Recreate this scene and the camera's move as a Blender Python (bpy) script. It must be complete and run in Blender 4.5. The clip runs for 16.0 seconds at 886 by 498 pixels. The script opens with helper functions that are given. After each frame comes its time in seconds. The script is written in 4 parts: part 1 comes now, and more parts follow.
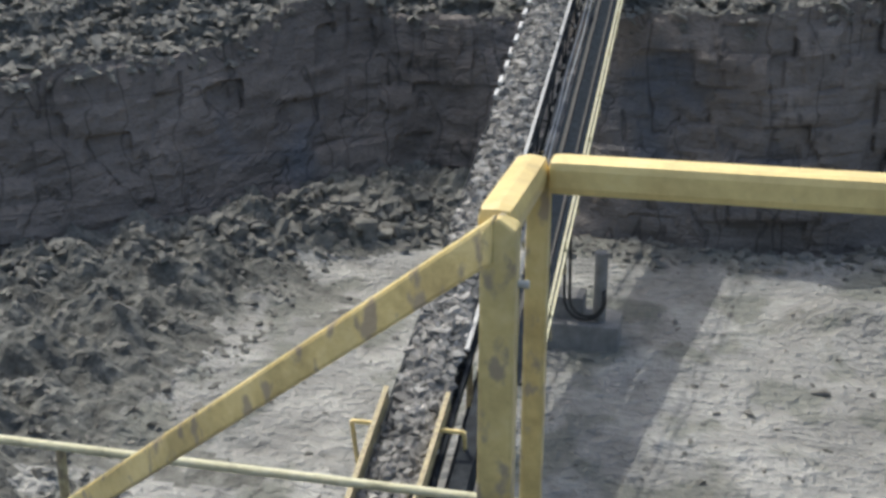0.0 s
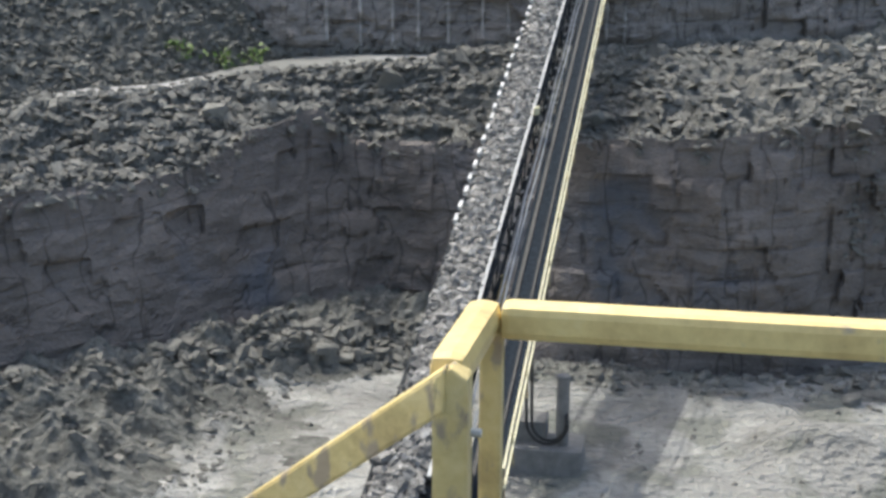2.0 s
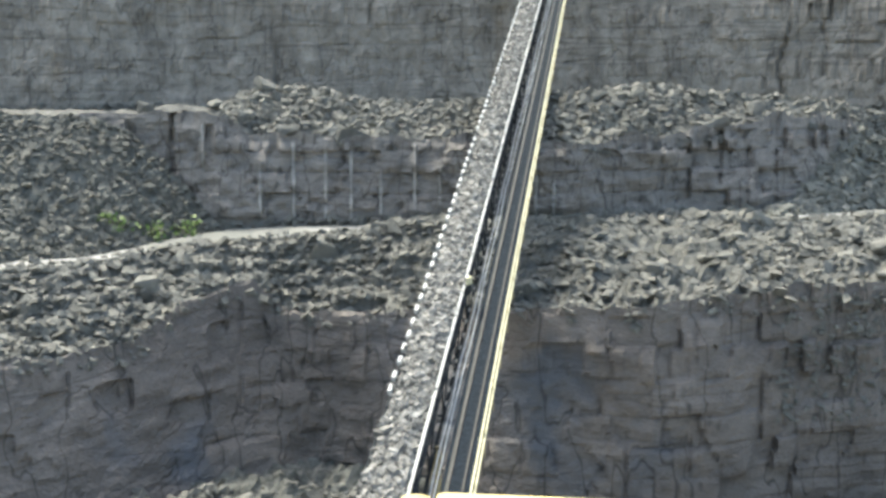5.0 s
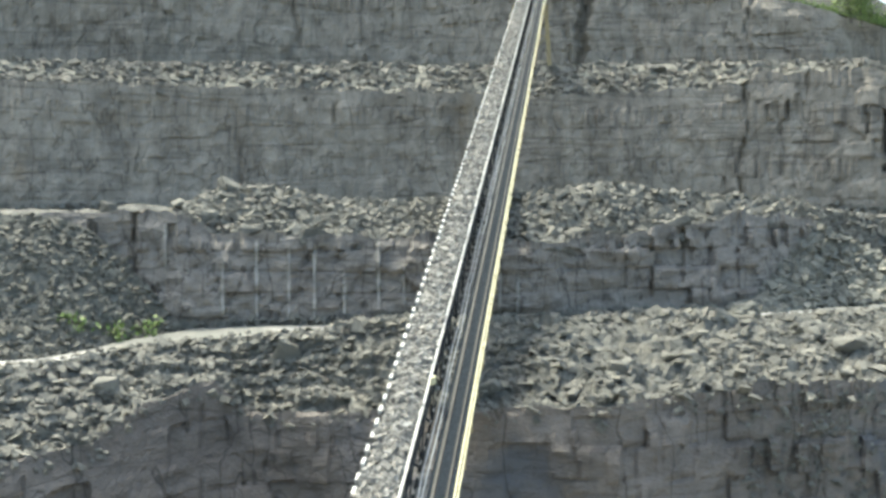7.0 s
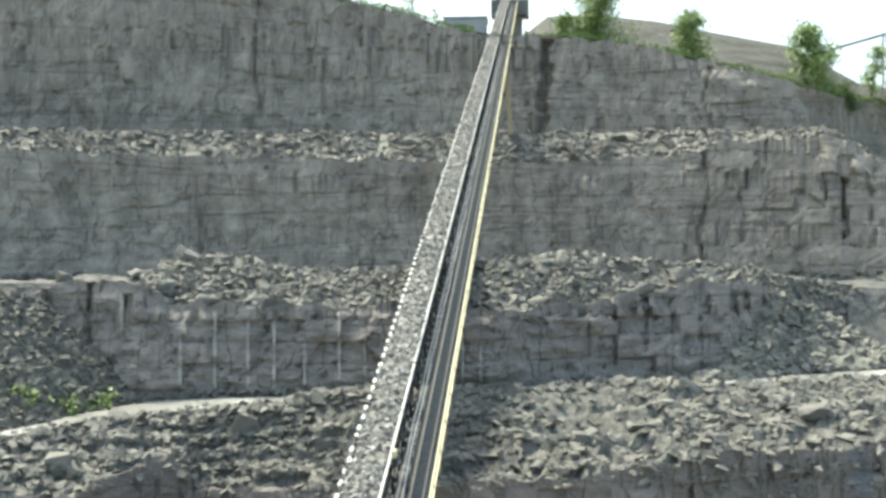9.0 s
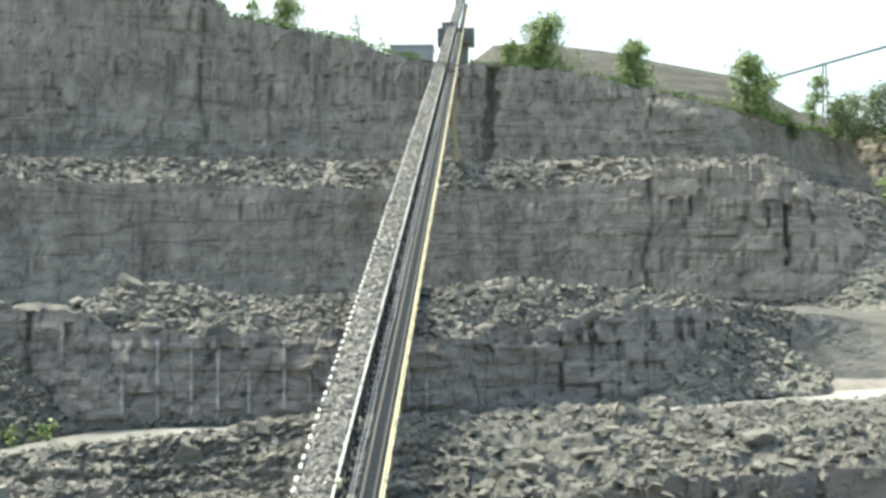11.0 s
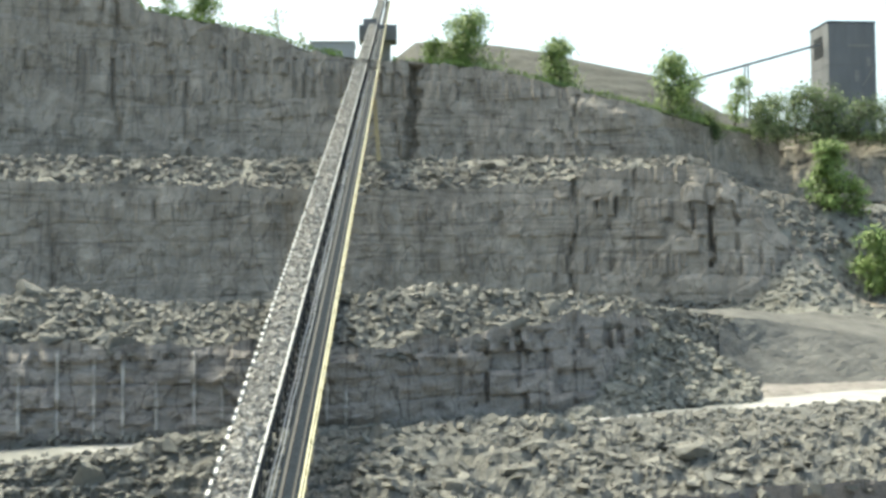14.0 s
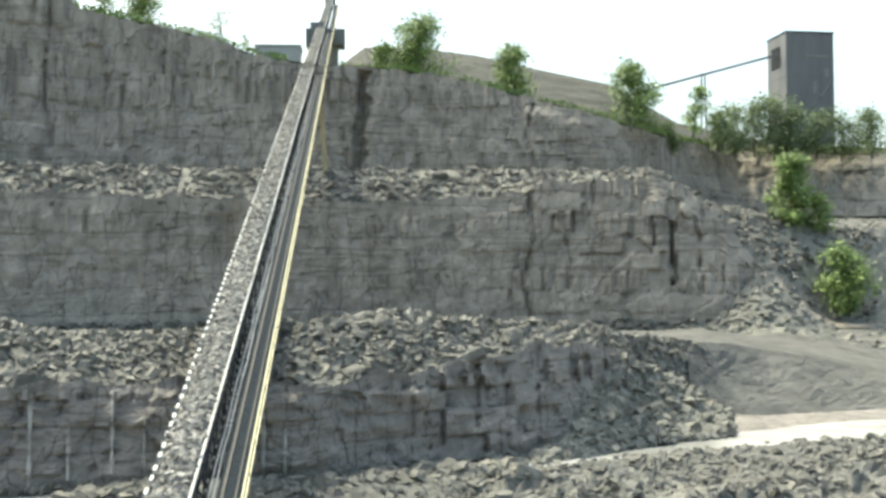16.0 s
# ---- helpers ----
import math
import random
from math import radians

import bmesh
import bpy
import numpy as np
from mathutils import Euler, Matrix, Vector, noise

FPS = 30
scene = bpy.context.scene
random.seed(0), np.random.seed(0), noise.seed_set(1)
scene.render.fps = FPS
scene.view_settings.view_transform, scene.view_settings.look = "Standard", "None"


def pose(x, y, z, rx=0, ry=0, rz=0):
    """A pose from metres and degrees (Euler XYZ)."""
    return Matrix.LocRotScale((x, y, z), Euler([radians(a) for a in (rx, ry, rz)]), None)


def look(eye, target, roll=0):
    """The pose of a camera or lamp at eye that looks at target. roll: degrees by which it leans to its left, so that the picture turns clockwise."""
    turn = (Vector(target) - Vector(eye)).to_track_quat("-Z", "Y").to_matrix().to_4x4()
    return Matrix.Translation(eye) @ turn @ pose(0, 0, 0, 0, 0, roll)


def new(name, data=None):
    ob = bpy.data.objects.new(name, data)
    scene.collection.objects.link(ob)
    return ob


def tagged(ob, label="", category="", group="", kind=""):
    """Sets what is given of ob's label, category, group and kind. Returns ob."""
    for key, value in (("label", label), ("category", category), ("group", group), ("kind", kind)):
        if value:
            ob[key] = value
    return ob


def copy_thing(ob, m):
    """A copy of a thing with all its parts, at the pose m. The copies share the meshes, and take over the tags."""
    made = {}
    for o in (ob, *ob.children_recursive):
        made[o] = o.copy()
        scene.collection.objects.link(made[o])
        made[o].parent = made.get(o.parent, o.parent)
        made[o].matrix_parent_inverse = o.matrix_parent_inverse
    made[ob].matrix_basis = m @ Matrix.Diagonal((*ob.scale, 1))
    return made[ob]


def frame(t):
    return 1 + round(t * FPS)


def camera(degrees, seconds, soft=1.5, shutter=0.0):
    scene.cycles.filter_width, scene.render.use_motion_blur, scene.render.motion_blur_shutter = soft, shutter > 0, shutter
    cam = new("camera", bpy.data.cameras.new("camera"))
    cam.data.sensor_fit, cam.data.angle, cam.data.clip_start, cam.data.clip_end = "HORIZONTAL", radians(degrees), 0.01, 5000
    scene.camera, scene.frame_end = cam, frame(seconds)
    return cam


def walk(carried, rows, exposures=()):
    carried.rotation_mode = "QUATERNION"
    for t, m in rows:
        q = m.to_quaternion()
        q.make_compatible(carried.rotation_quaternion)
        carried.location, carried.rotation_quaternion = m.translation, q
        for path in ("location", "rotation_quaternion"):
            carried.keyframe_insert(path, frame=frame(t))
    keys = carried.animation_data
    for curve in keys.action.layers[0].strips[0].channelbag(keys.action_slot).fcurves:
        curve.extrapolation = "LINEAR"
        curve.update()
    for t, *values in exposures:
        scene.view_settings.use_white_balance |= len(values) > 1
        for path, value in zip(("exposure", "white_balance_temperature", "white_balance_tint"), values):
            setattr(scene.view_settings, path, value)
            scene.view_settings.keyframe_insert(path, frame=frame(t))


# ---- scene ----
cam = camera(38.78, 16.0, soft=3.2)
PATH = [
    (0.0, pose(-0.001, 0.000, 15.000, 70.73, -0.15, 12.53)),
    (0.5, pose(0.000, -0.001, 15.009, 72.02, -0.20, 12.14)),
    (1.0, pose(0.003, -0.001, 15.020, 73.44, -0.22, 11.68)),
    (1.5, pose(0.009, -0.000, 15.027, 74.89, -0.25, 11.21)),
    (2.0, pose(0.012, 0.000, 15.038, 76.33, -0.24, 10.72)),
    (2.5, pose(0.013, 0.000, 15.049, 77.79, -0.18, 10.21)),
    (3.0, pose(0.014, -0.002, 15.059, 79.16, -0.23, 9.69)),
    (3.5, pose(0.015, -0.002, 15.066, 80.40, -0.20, 9.17)),
    (4.0, pose(0.017, -0.000, 15.076, 81.59, -0.20, 8.65)),
    (6.5, pose(0.017, -0.000, 15.076, 87.49, -0.09, 6.35)),
    (7.0, pose(-0.007, 0.125, 15.090, 88.50, -0.10, 5.99)),
    (7.5, pose(0.020, 0.250, 15.118, 89.39, -0.04, 5.64)),
    (8.0, pose(-0.001, 0.425, 15.140, 90.19, 0.01, 5.25)),
    (8.5, pose(-0.037, 0.600, 15.160, 90.90, 0.01, 4.79)),
    (9.0, pose(-0.009, 0.750, 15.142, 91.59, 0.13, 4.30)),
    (11.5, pose(0.051, 1.000, 15.143, 92.93, 0.35, 1.32)),
    (12.0, pose(0.047, 1.200, 15.197, 93.02, 0.37, 0.79)),
    (12.5, pose(0.101, 1.600, 15.236, 93.06, 0.38, 0.25)),
    (13.0, pose(0.072, 2.200, 15.275, 93.04, 0.41, -0.42)),
    (13.5, pose(0.066, 2.900, 15.348, 92.94, 0.45, -1.06)),
    (14.0, pose(0.030, 3.850, 15.600, 92.73, 0.48, -1.64)),
    (14.5, pose(0.100, 5.000, 15.750, 92.65, 0.53, -2.17)),
    (15.0, pose(0.080, 6.600, 15.980, 92.75, 0.45, -2.75)),
    (15.5, pose(0.020, 8.300, 16.350, 92.87, 0.44, -3.38)),
    (16.0, pose(-0.040, 10.000, 16.700, 93.02, 0.23, -4.08)),
]
walk(cam, PATH, exposures=[(0.0, 0.38, 6400, 5), (2.0, 0.76, 6400, 5), (3.5, 1.18, 6450, 3), (6.5, 1.52, 6850, -4), (9.0, 1.54, 6900, -5), (12.0, 1.48, 7050, -5), (16.0, 1.42, 7100, -5)])

# ---- world and sun ----
SUN_DIR = Vector((-0.43, 0.40, 1.0)).normalized()
world = bpy.data.worlds.new("sky_world")
scene.world = world
world.use_nodes = True
wt = world.node_tree
sky = wt.nodes.new("ShaderNodeTexSky")
sky.sky_type, sky.sun_disc = "NISHITA", False
sky.sun_elevation = math.asin(SUN_DIR.z)
sky.sun_rotation = math.atan2(SUN_DIR.x, SUN_DIR.y)
sky.air_density, sky.dust_density = 1.0, 5.0
wt.links.new(sky.outputs[0], wt.nodes["Background"].inputs[0])
wt.nodes["Background"].inputs[1].default_value = 0.15
sun = new("sun", bpy.data.lights.new("sun", "SUN"))
sun.data.energy, sun.data.angle, sun.data.color = 1.8, radians(0.55), (1.0, 0.95, 0.87)
sun.matrix_world = look((0, 0, 120), Vector((0, 0, 120)) - SUN_DIR)


# ---- materials ----
def material(name, stops, scale=3.0, stretch=(1, 1, 1), rough=0.9, bump=0.3, metal=0.0, fine=40.0, island=0.0, obj=0.0, stain=None, cracks=None, beds=None, streaks=None, spec=0.5):
    """Procedural surface: coarse and fine noise over colour stops, bump from both; island and obj vary joined and separate pieces."""
    m = bpy.data.materials.new(name)
    m.use_nodes = True
    nt = m.node_tree
    n, l = nt.nodes, nt.links
    bsdf = n["Principled BSDF"]
    bsdf.inputs["Roughness"].default_value = rough
    bsdf.inputs["Metallic"].default_value = metal
    bsdf.inputs["Specular IOR Level"].default_value = spec
    geo = n.new("ShaderNodeNewGeometry")
    mp = n.new("ShaderNodeMapping")
    mp.inputs["Scale"].default_value = stretch
    l.new(geo.outputs["Position"], mp.inputs[0])
    if metal or obj:
        tc = n.new("ShaderNodeTexCoord")
        l.new(tc.outputs["Object"], mp.inputs[0])
    a = n.new("ShaderNodeTexNoise")
    a.inputs["Scale"].default_value, a.inputs["Detail"].default_value, a.inputs["Roughness"].default_value = scale, 6.0, 0.62
    b = n.new("ShaderNodeTexNoise")
    b.inputs["Scale"].default_value, b.inputs["Detail"].default_value = fine, 3.0
    l.new(mp.outputs[0], a.inputs[0])
    l.new(mp.outputs[0], b.inputs[0])
    mix = n.new("ShaderNodeMath")
    mix.operation = "MULTIPLY_ADD"
    l.new(b.outputs[0], mix.inputs[0])
    mix.inputs[1].default_value = 0.35
    add = n.new("ShaderNodeMath")
    add.operation = "ADD"
    l.new(a.outputs[0], add.inputs[0])
    add.inputs[1].default_value = -0.175
    l.new(add.outputs[0], mix.inputs[2])
    value = mix.outputs[0]
    for amount, source in ((island, geo.outputs["Random Per Island"]), (obj, None)):
        if amount:
            if source is None:
                source = n.new("ShaderNodeObjectInfo").outputs["Random"]
            k = n.new("ShaderNodeMath")
            k.operation = "MULTIPLY_ADD"
            l.new(source, k.inputs[0])
            k.inputs[1].default_value = amount
            k2 = n.new("ShaderNodeMath")
            k2.operation = "ADD"
            l.new(value, k2.inputs[0])
            k2.inputs[1].default_value = -amount / 2
            l.new(k2.outputs[0], k.inputs[2])
            value = k.outputs[0]
    ramp = n.new("ShaderNodeValToRGB")
    els = ramp.color_ramp.elements
    while len(els) < len(stops):
        els.new(0.5)
    for e, (p, c) in zip(els, stops):
        e.position, e.color = p, (*c, 1)
    l.new(value, ramp.inputs[0])
    colour = ramp.outputs[0]
    if stain:
        # (colour, scale, stretch, threshold): patches with a shape of their own
        sm = n.new("ShaderNodeMapping")
        sm.inputs["Scale"].default_value = stain[2]
        l.new(mp.inputs[0].links[0].from_socket, sm.inputs[0])
        s = n.new("ShaderNodeTexNoise")
        s.inputs["Scale"].default_value, s.inputs["Detail"].default_value = stain[1], 5.0
        l.new(sm.outputs[0], s.inputs[0])
        r2 = n.new("ShaderNodeValToRGB")
        r2.color_ramp.elements[0].position, r2.color_ramp.elements[1].position = stain[3], stain[3] + 0.08
        l.new(s.outputs[0], r2.inputs[0])
        mc = n.new("ShaderNodeMixRGB")
        l.new(r2.outputs[0], mc.inputs[0])
        l.new(colour, mc.inputs[1])
        mc.inputs[2].default_value = (*stain[0], 1)
        colour = mc.outputs[0]
    height = value
    for kind, spec_ in (("cracks", cracks), ("beds", beds), ("streaks", streaks)):
        if not spec_:
            continue
        # (scale, stretch, threshold, strength): fractures in the rock, or weathering streaks down it
        sm = n.new("ShaderNodeMapping")
        sm.inputs["Scale"].default_value = spec_[1]
        l.new(geo.outputs["Position"], sm.inputs[0])
        warp = n.new("ShaderNodeTexNoise")
        l.new(sm.outputs[0], warp.inputs[0])
        warp.inputs["Scale"].default_value = spec_[0]
        warp.inputs["Detail"].default_value = 5.0 if kind == "streaks" else 2.5
        source = warp.outputs[0]
        if kind != "streaks":
            # thin lines where the noise passes its middle value
            sub = n.new("ShaderNodeMath")
            sub.operation = "SUBTRACT"
            l.new(source, sub.inputs[0])
            sub.inputs[1].default_value = 0.5
            ab = n.new("ShaderNodeMath")
            ab.operation = "ABSOLUTE"
            l.new(sub.outputs[0], ab.inputs[0])
            source = ab.outputs[0]
        r3 = n.new("ShaderNodeValToRGB")
        r3.color_ramp.elements[0].position, r3.color_ramp.elements[1].position = spec_[2]
        g = 1 - spec_[3]
        r3.color_ramp.elements[0].color, r3.color_ramp.elements[1].color = (g, g, g, 1), (1, 1, 1, 1)
        l.new(source, r3.inputs[0])
        mul = n.new("ShaderNodeMixRGB")
        mul.blend_type, mul.inputs[0].default_value = "MULTIPLY", 1.0
        l.new(colour, mul.inputs[1])
        l.new(r3.outputs[0], mul.inputs[2])
        colour = mul.outputs[0]
        if kind != "streaks":
            hm = n.new("ShaderNodeMath")
            hm.operation = "MULTIPLY"
            l.new(height, hm.inputs[0])
            l.new(r3.outputs[0], hm.inputs[1])
            height = hm.outputs[0]
    l.new(colour, bsdf.inputs["Base Color"])
    if bump:
        bp = n.new("ShaderNodeBump")
        bp.inputs["Strength"].default_value = bump
        bp.inputs["Distance"].default_value = 0.5 / scale if not metal else 0.01
        l.new(height, bp.inputs["Height"])
        l.new(bp.outputs[0], bsdf.inputs["Normal"])
    return m


def greys(*pairs, tint=(0.99, 1.0, 0.98)):
    return [(p, tuple(v * c for c in tint)) for p, v in pairs]


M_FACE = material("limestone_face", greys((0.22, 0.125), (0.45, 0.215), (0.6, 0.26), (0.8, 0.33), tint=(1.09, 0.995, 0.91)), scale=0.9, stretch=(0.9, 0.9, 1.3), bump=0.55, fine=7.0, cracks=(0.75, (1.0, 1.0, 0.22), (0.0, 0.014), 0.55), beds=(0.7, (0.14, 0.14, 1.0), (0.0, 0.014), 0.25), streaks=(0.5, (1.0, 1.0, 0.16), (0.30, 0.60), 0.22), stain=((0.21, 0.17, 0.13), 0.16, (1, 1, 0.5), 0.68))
# Upper faces: the same limestone, with their brighter light put into the colour.
M_FACE_UP = material("weathered_face_lightened", greys((0.22, 0.175), (0.45, 0.285), (0.6, 0.335), (0.8, 0.405), tint=(1.105, 1.0, 0.865)), scale=0.6, stretch=(1.1, 1.1, 0.7), bump=0.6, fine=5.0, stain=((0.27, 0.22, 0.16), 0.12, (1, 1, 0.35), 0.68), cracks=(0.5, (1.0, 1.0, 0.2), (0.0, 0.016), 0.42), beds=(0.5, (0.07, 0.07, 1.0), (0.0, 0.024), 0.30), streaks=(0.4, (1.0, 1.0, 0.22), (0.30, 0.62), 0.34))
# Lower face: browner limestone, darkened so that its shade sits in the colour too.
M_FACE_LOW = material("brown_grey_face_darkened", greys((0.22, 0.108), (0.45, 0.175), (0.6, 0.205), (0.8, 0.265), tint=(1.12, 0.98, 0.88)), scale=0.5, stretch=(0.8, 0.8, 1.6), bump=0.5, fine=7.0, cracks=(0.5, (1.0, 1.0, 0.25), (0.0, 0.012), 0.5), beds=(0.6, (0.12, 0.12, 1.0), (0.0, 0.016), 0.22), streaks=(0.35, (0.8, 0.8, 0.4), (0.30, 0.62), 0.30), stain=((0.13, 0.135, 0.15), 0.14, (1, 1, 0.7), 0.60))
M_LEDGE = material("broken_ledge_rock", greys((0.22, 0.08), (0.45, 0.135), (0.6, 0.17), (0.8, 0.235), tint=(1.01, 1.0, 0.91)), scale=1.3, stretch=(1.0, 1.0, 1.8), bump=0.7, fine=9.0, cracks=(1.1, (1.0, 1.0, 0.5), (0.0, 0.02), 0.45))
M_RUBBLE = material("broken_limestone", greys((0.15, 0.115), (0.45, 0.17), (0.65, 0.205), (0.92, 0.31), tint=(1.03, 1.0, 0.89)), scale=1.4, bump=0.6, fine=14.0, island=0.34)
M_RUBBLE_TOP = material("weathered_crest_rock", greys((0.15, 0.10), (0.45, 0.155), (0.65, 0.195), (0.92, 0.29), tint=(1.04, 1.0, 0.9)), scale=1.0, bump=0.6, fine=10.0, island=0.36)
M_TALUS = material("dusty_talus", greys((0.2, 0.12), (0.45, 0.19), (0.65, 0.235), (0.9, 0.34), tint=(1.02, 1.0, 0.88)), scale=1.2, bump=0.6, fine=10.0, island=0.28)
M_HEAP = material("fine_dull_talus", greys((0.2, 0.08), (0.45, 0.14), (0.65, 0.175), (0.9, 0.26), tint=(1.02, 1.0, 0.88)), scale=1.2, bump=0.6, fine=10.0, island=0.28)
M_RAMP = material("packed_ramp_gravel", greys((0.3, 0.095), (0.5, 0.125), (0.75, 0.16), tint=(1.02, 1.0, 0.92)), scale=0.5, stretch=(1, 1, 1), bump=0.5, fine=5.0, streaks=(0.25, (0.3, 1.0, 1), (0.35, 0.6), 0.2))
M_FLOOR = material("quarry_floor_dust", greys((0.25, 0.185), (0.42, 0.29), (0.58, 0.365), (0.8, 0.47), tint=(1.0, 0.995, 0.94)), scale=0.5, stretch=(0.9, 1.1, 1), bump=1.0, fine=3.5, beds=(0.5, (0.5, 1.6, 1), (0.0, 0.05), 0.08), streaks=(0.3, (1, 0.7, 1), (0.38, 0.58), 0.30), stain=((0.215, 0.22, 0.195), 0.45, (1.0, 0.8, 1), 0.51))
M_ROAD = material("haul_road_dust", greys((0.3, 0.27), (0.5, 0.34), (0.75, 0.41), tint=(1.0, 0.985, 0.95)), scale=0.3, bump=0.3, fine=6.0, stain=((0.20, 0.20, 0.185), 0.10, (1, 1, 1), 0.5))
M_SPOIL = material("crushed_spoil", greys((0.28, 0.07), (0.45, 0.14), (0.6, 0.20), (0.75, 0.30), tint=(1.0, 1.0, 0.90)), scale=1.8, bump=1.0, fine=6.0, streaks=(0.5, (1, 1, 1), (0.36, 0.6), 0.35))
M_GRASS = material("dry_grass_soil", [(0.3, (0.04, 0.055, 0.018)), (0.5, (0.09, 0.10, 0.04)), (0.7, (0.15, 0.14, 0.085))], scale=0.5, bump=0.6, fine=6.0)
M_LEAF = material("leaves", [(0.2, (0.07, 0.11, 0.025)), (0.5, (0.14, 0.22, 0.05)), (0.8, (0.25, 0.34, 0.09))], scale=0.8, rough=0.6, bump=0, island=0.5)
M_LEAF_DARK = material("dark_leaves", [(0.2, (0.045, 0.07, 0.024)), (0.5, (0.09, 0.135, 0.045)), (0.8, (0.15, 0.21, 0.075))], scale=0.8, rough=0.7, bump=0, island=0.5)
M_BARK = material("bark", [(0.3, (0.06, 0.045, 0.03)), (0.7, (0.16, 0.12, 0.09))], scale=5, bump=0.5)
M_YELLOW = material("yellow_paint", [(0.22, (0.46, 0.34, 0.15)), (0.36, (0.65, 0.50, 0.21)), (0.6, (0.81, 0.65, 0.28)), (0.85, (0.85, 0.73, 0.40))], scale=6, rough=0.38, bump=0.06, fine=60, stain=((0.44, 0.36, 0.24), 18.0, (1, 1, 1), 0.68))
M_YELLOW_OLD = material("dusty_yellow_paint", [(0.25, (0.24, 0.20, 0.12)), (0.5, (0.45, 0.37, 0.20)), (0.75, (0.55, 0.48, 0.30))], scale=9, rough=0.6, bump=0.12, fine=60, stain=((0.25, 0.20, 0.13), 22.0, (1, 1, 0.4), 0.52))
M_CHIPPED = material("chipped_yellow_paint", [(0.25, (0.48, 0.36, 0.15)), (0.5, (0.69, 0.55, 0.23)), (0.75, (0.79, 0.66, 0.33))], scale=9, rough=0.45, bump=0.12, fine=60, stain=((0.40, 0.32, 0.21), 26.0, (1, 1, 0.6), 0.55), streaks=(7.0, (1, 1, 1), (0.32, 0.55), 0.25))
M_RUBBER = material("belt_rubber", greys((0.3, 0.018), (0.7, 0.045)), scale=3, rough=0.65, bump=0.1)
M_STEEL = material("galvanised_steel", greys((0.3, 0.30), (0.7, 0.5), tint=(0.97, 1, 1.02)), scale=4, rough=0.45, metal=0.55, bump=0.1)
M_DARK = material("dark_steel", greys((0.3, 0.022), (0.7, 0.06), tint=(0.9, 1, 1.12)), scale=4, rough=0.95, bump=0.1, spec=0.12)
M_CREAM = material("cream_paint", [(0.25, (0.33, 0.30, 0.19)), (0.5, (0.56, 0.53, 0.34)), (0.75, (0.68, 0.65, 0.48))], scale=8, rough=0.5, bump=0.1, fine=50)
M_WALKWAY = material("walkway_grating", greys((0.3, 0.016), (0.7, 0.035), tint=(0.75, 1, 1.35)), scale=6, rough=0.95, bump=0.1, spec=0.1)
M_RIM = material("weathered_bank", [(0.3, (0.036, 0.039, 0.03)), (0.5, (0.06, 0.06, 0.051)), (0.7, (0.085, 0.083, 0.073))], scale=0.4, bump=0.5, fine=4.0)
M_GUARD = material("worn_pale_steel", greys((0.3, 0.34), (0.7, 0.48)), scale=4, rough=0.5, bump=0.1)
M_LOAD = material("fresh_crushed_stone", greys((0.15, 0.10), (0.45, 0.205), (0.65, 0.29), (0.92, 0.50), tint=(1.04, 1.0, 0.93)), scale=5.0, bump=0.5, fine=20.0, island=0.5)
M_TRACE = material("dusty_drill_trace", greys((0.35, 0.24), (0.5, 0.33), (0.65, 0.42), tint=(1.05, 1.0, 0.93)), scale=1.4, bump=0.3)
M_ROLLER = material("white_roller", greys((0.3, 0.45), (0.7, 0.6)), scale=5, rough=0.5, bump=0.05)
M_CONCRETE = material("concrete", greys((0.3, 0.17), (0.7, 0.28), tint=(1, 0.98, 0.94)), scale=2.5, bump=0.3, fine=25)
M_CLAD = material("weathered_cladding", greys((0.3, 0.13), (0.7, 0.19), tint=(0.96, 0.98, 1.03)), scale=0.5, stretch=(1, 1, 0.2), rough=0.7, bump=0.1)


# ---- mesh helpers ----
def mesh_object(name, verts, faces, mat, parent=None, smooth=False, label=""):
    me = bpy.data.meshes.new(name)
    me.from_pydata([tuple(v) for v in verts], [], faces)
    me.update()
    if smooth:
        me.polygons.foreach_set("use_smooth", [True] * len(me.polygons))
    me.materials.append(mat)
    ob = new(name, me)
    if parent:
        ob.parent = parent
    if label:
        tagged(ob, label)
    return ob


def part(name, bm, mat, parent=None, label="", smooth=False):
    me = bpy.data.meshes.new(name)
    bmesh.ops.recalc_face_normals(bm, faces=bm.faces)
    bm.to_mesh(me)
    bm.free()
    if smooth:
        me.polygons.foreach_set("use_smooth", [True] * len(me.polygons))
    me.materials.append(mat)
    ob = new(name, me)
    if parent:
        ob.parent = parent
    if label:
        tagged(ob, label)
    return ob


def add_box(bm, centre, size, turn=None, bevel=0.0):
    m = Matrix.Translation(centre) @ (turn.to_4x4() if turn else Matrix()) @ Matrix.Diagonal((*size, 1))
    geo = bmesh.ops.create_cube(bm, size=1.0, matrix=m)
    if bevel:
        es = list({e for v in geo["verts"] for e in v.link_edges})
        bmesh.ops.bevel(bm, geom=es, offset=bevel, segments=2, affect="EDGES", profile=0.6)


def add_bar(bm, a, b, w, h=None, bevel=0.0):
    """A rectangular bar from a to b; h is its upright measure."""
    a, b = Vector(a), Vector(b)
    d = b - a
    q = d.to_track_quat("Y", "Z").to_matrix()
    add_box(bm, (a + b) / 2, (w, d.length, h or w), q, bevel)


def add_pipe(bm, a, b, r, n=10):
    a, b = Vector(a), Vector(b)
    d = b - a
    m = Matrix.Translation((a + b) / 2) @ d.to_track_quat("Z", "Y").to_matrix().to_4x4()
    bmesh.ops.create_cone(bm, cap_ends=True, segments=n, radius1=r, radius2=r, depth=d.length, matrix=m)


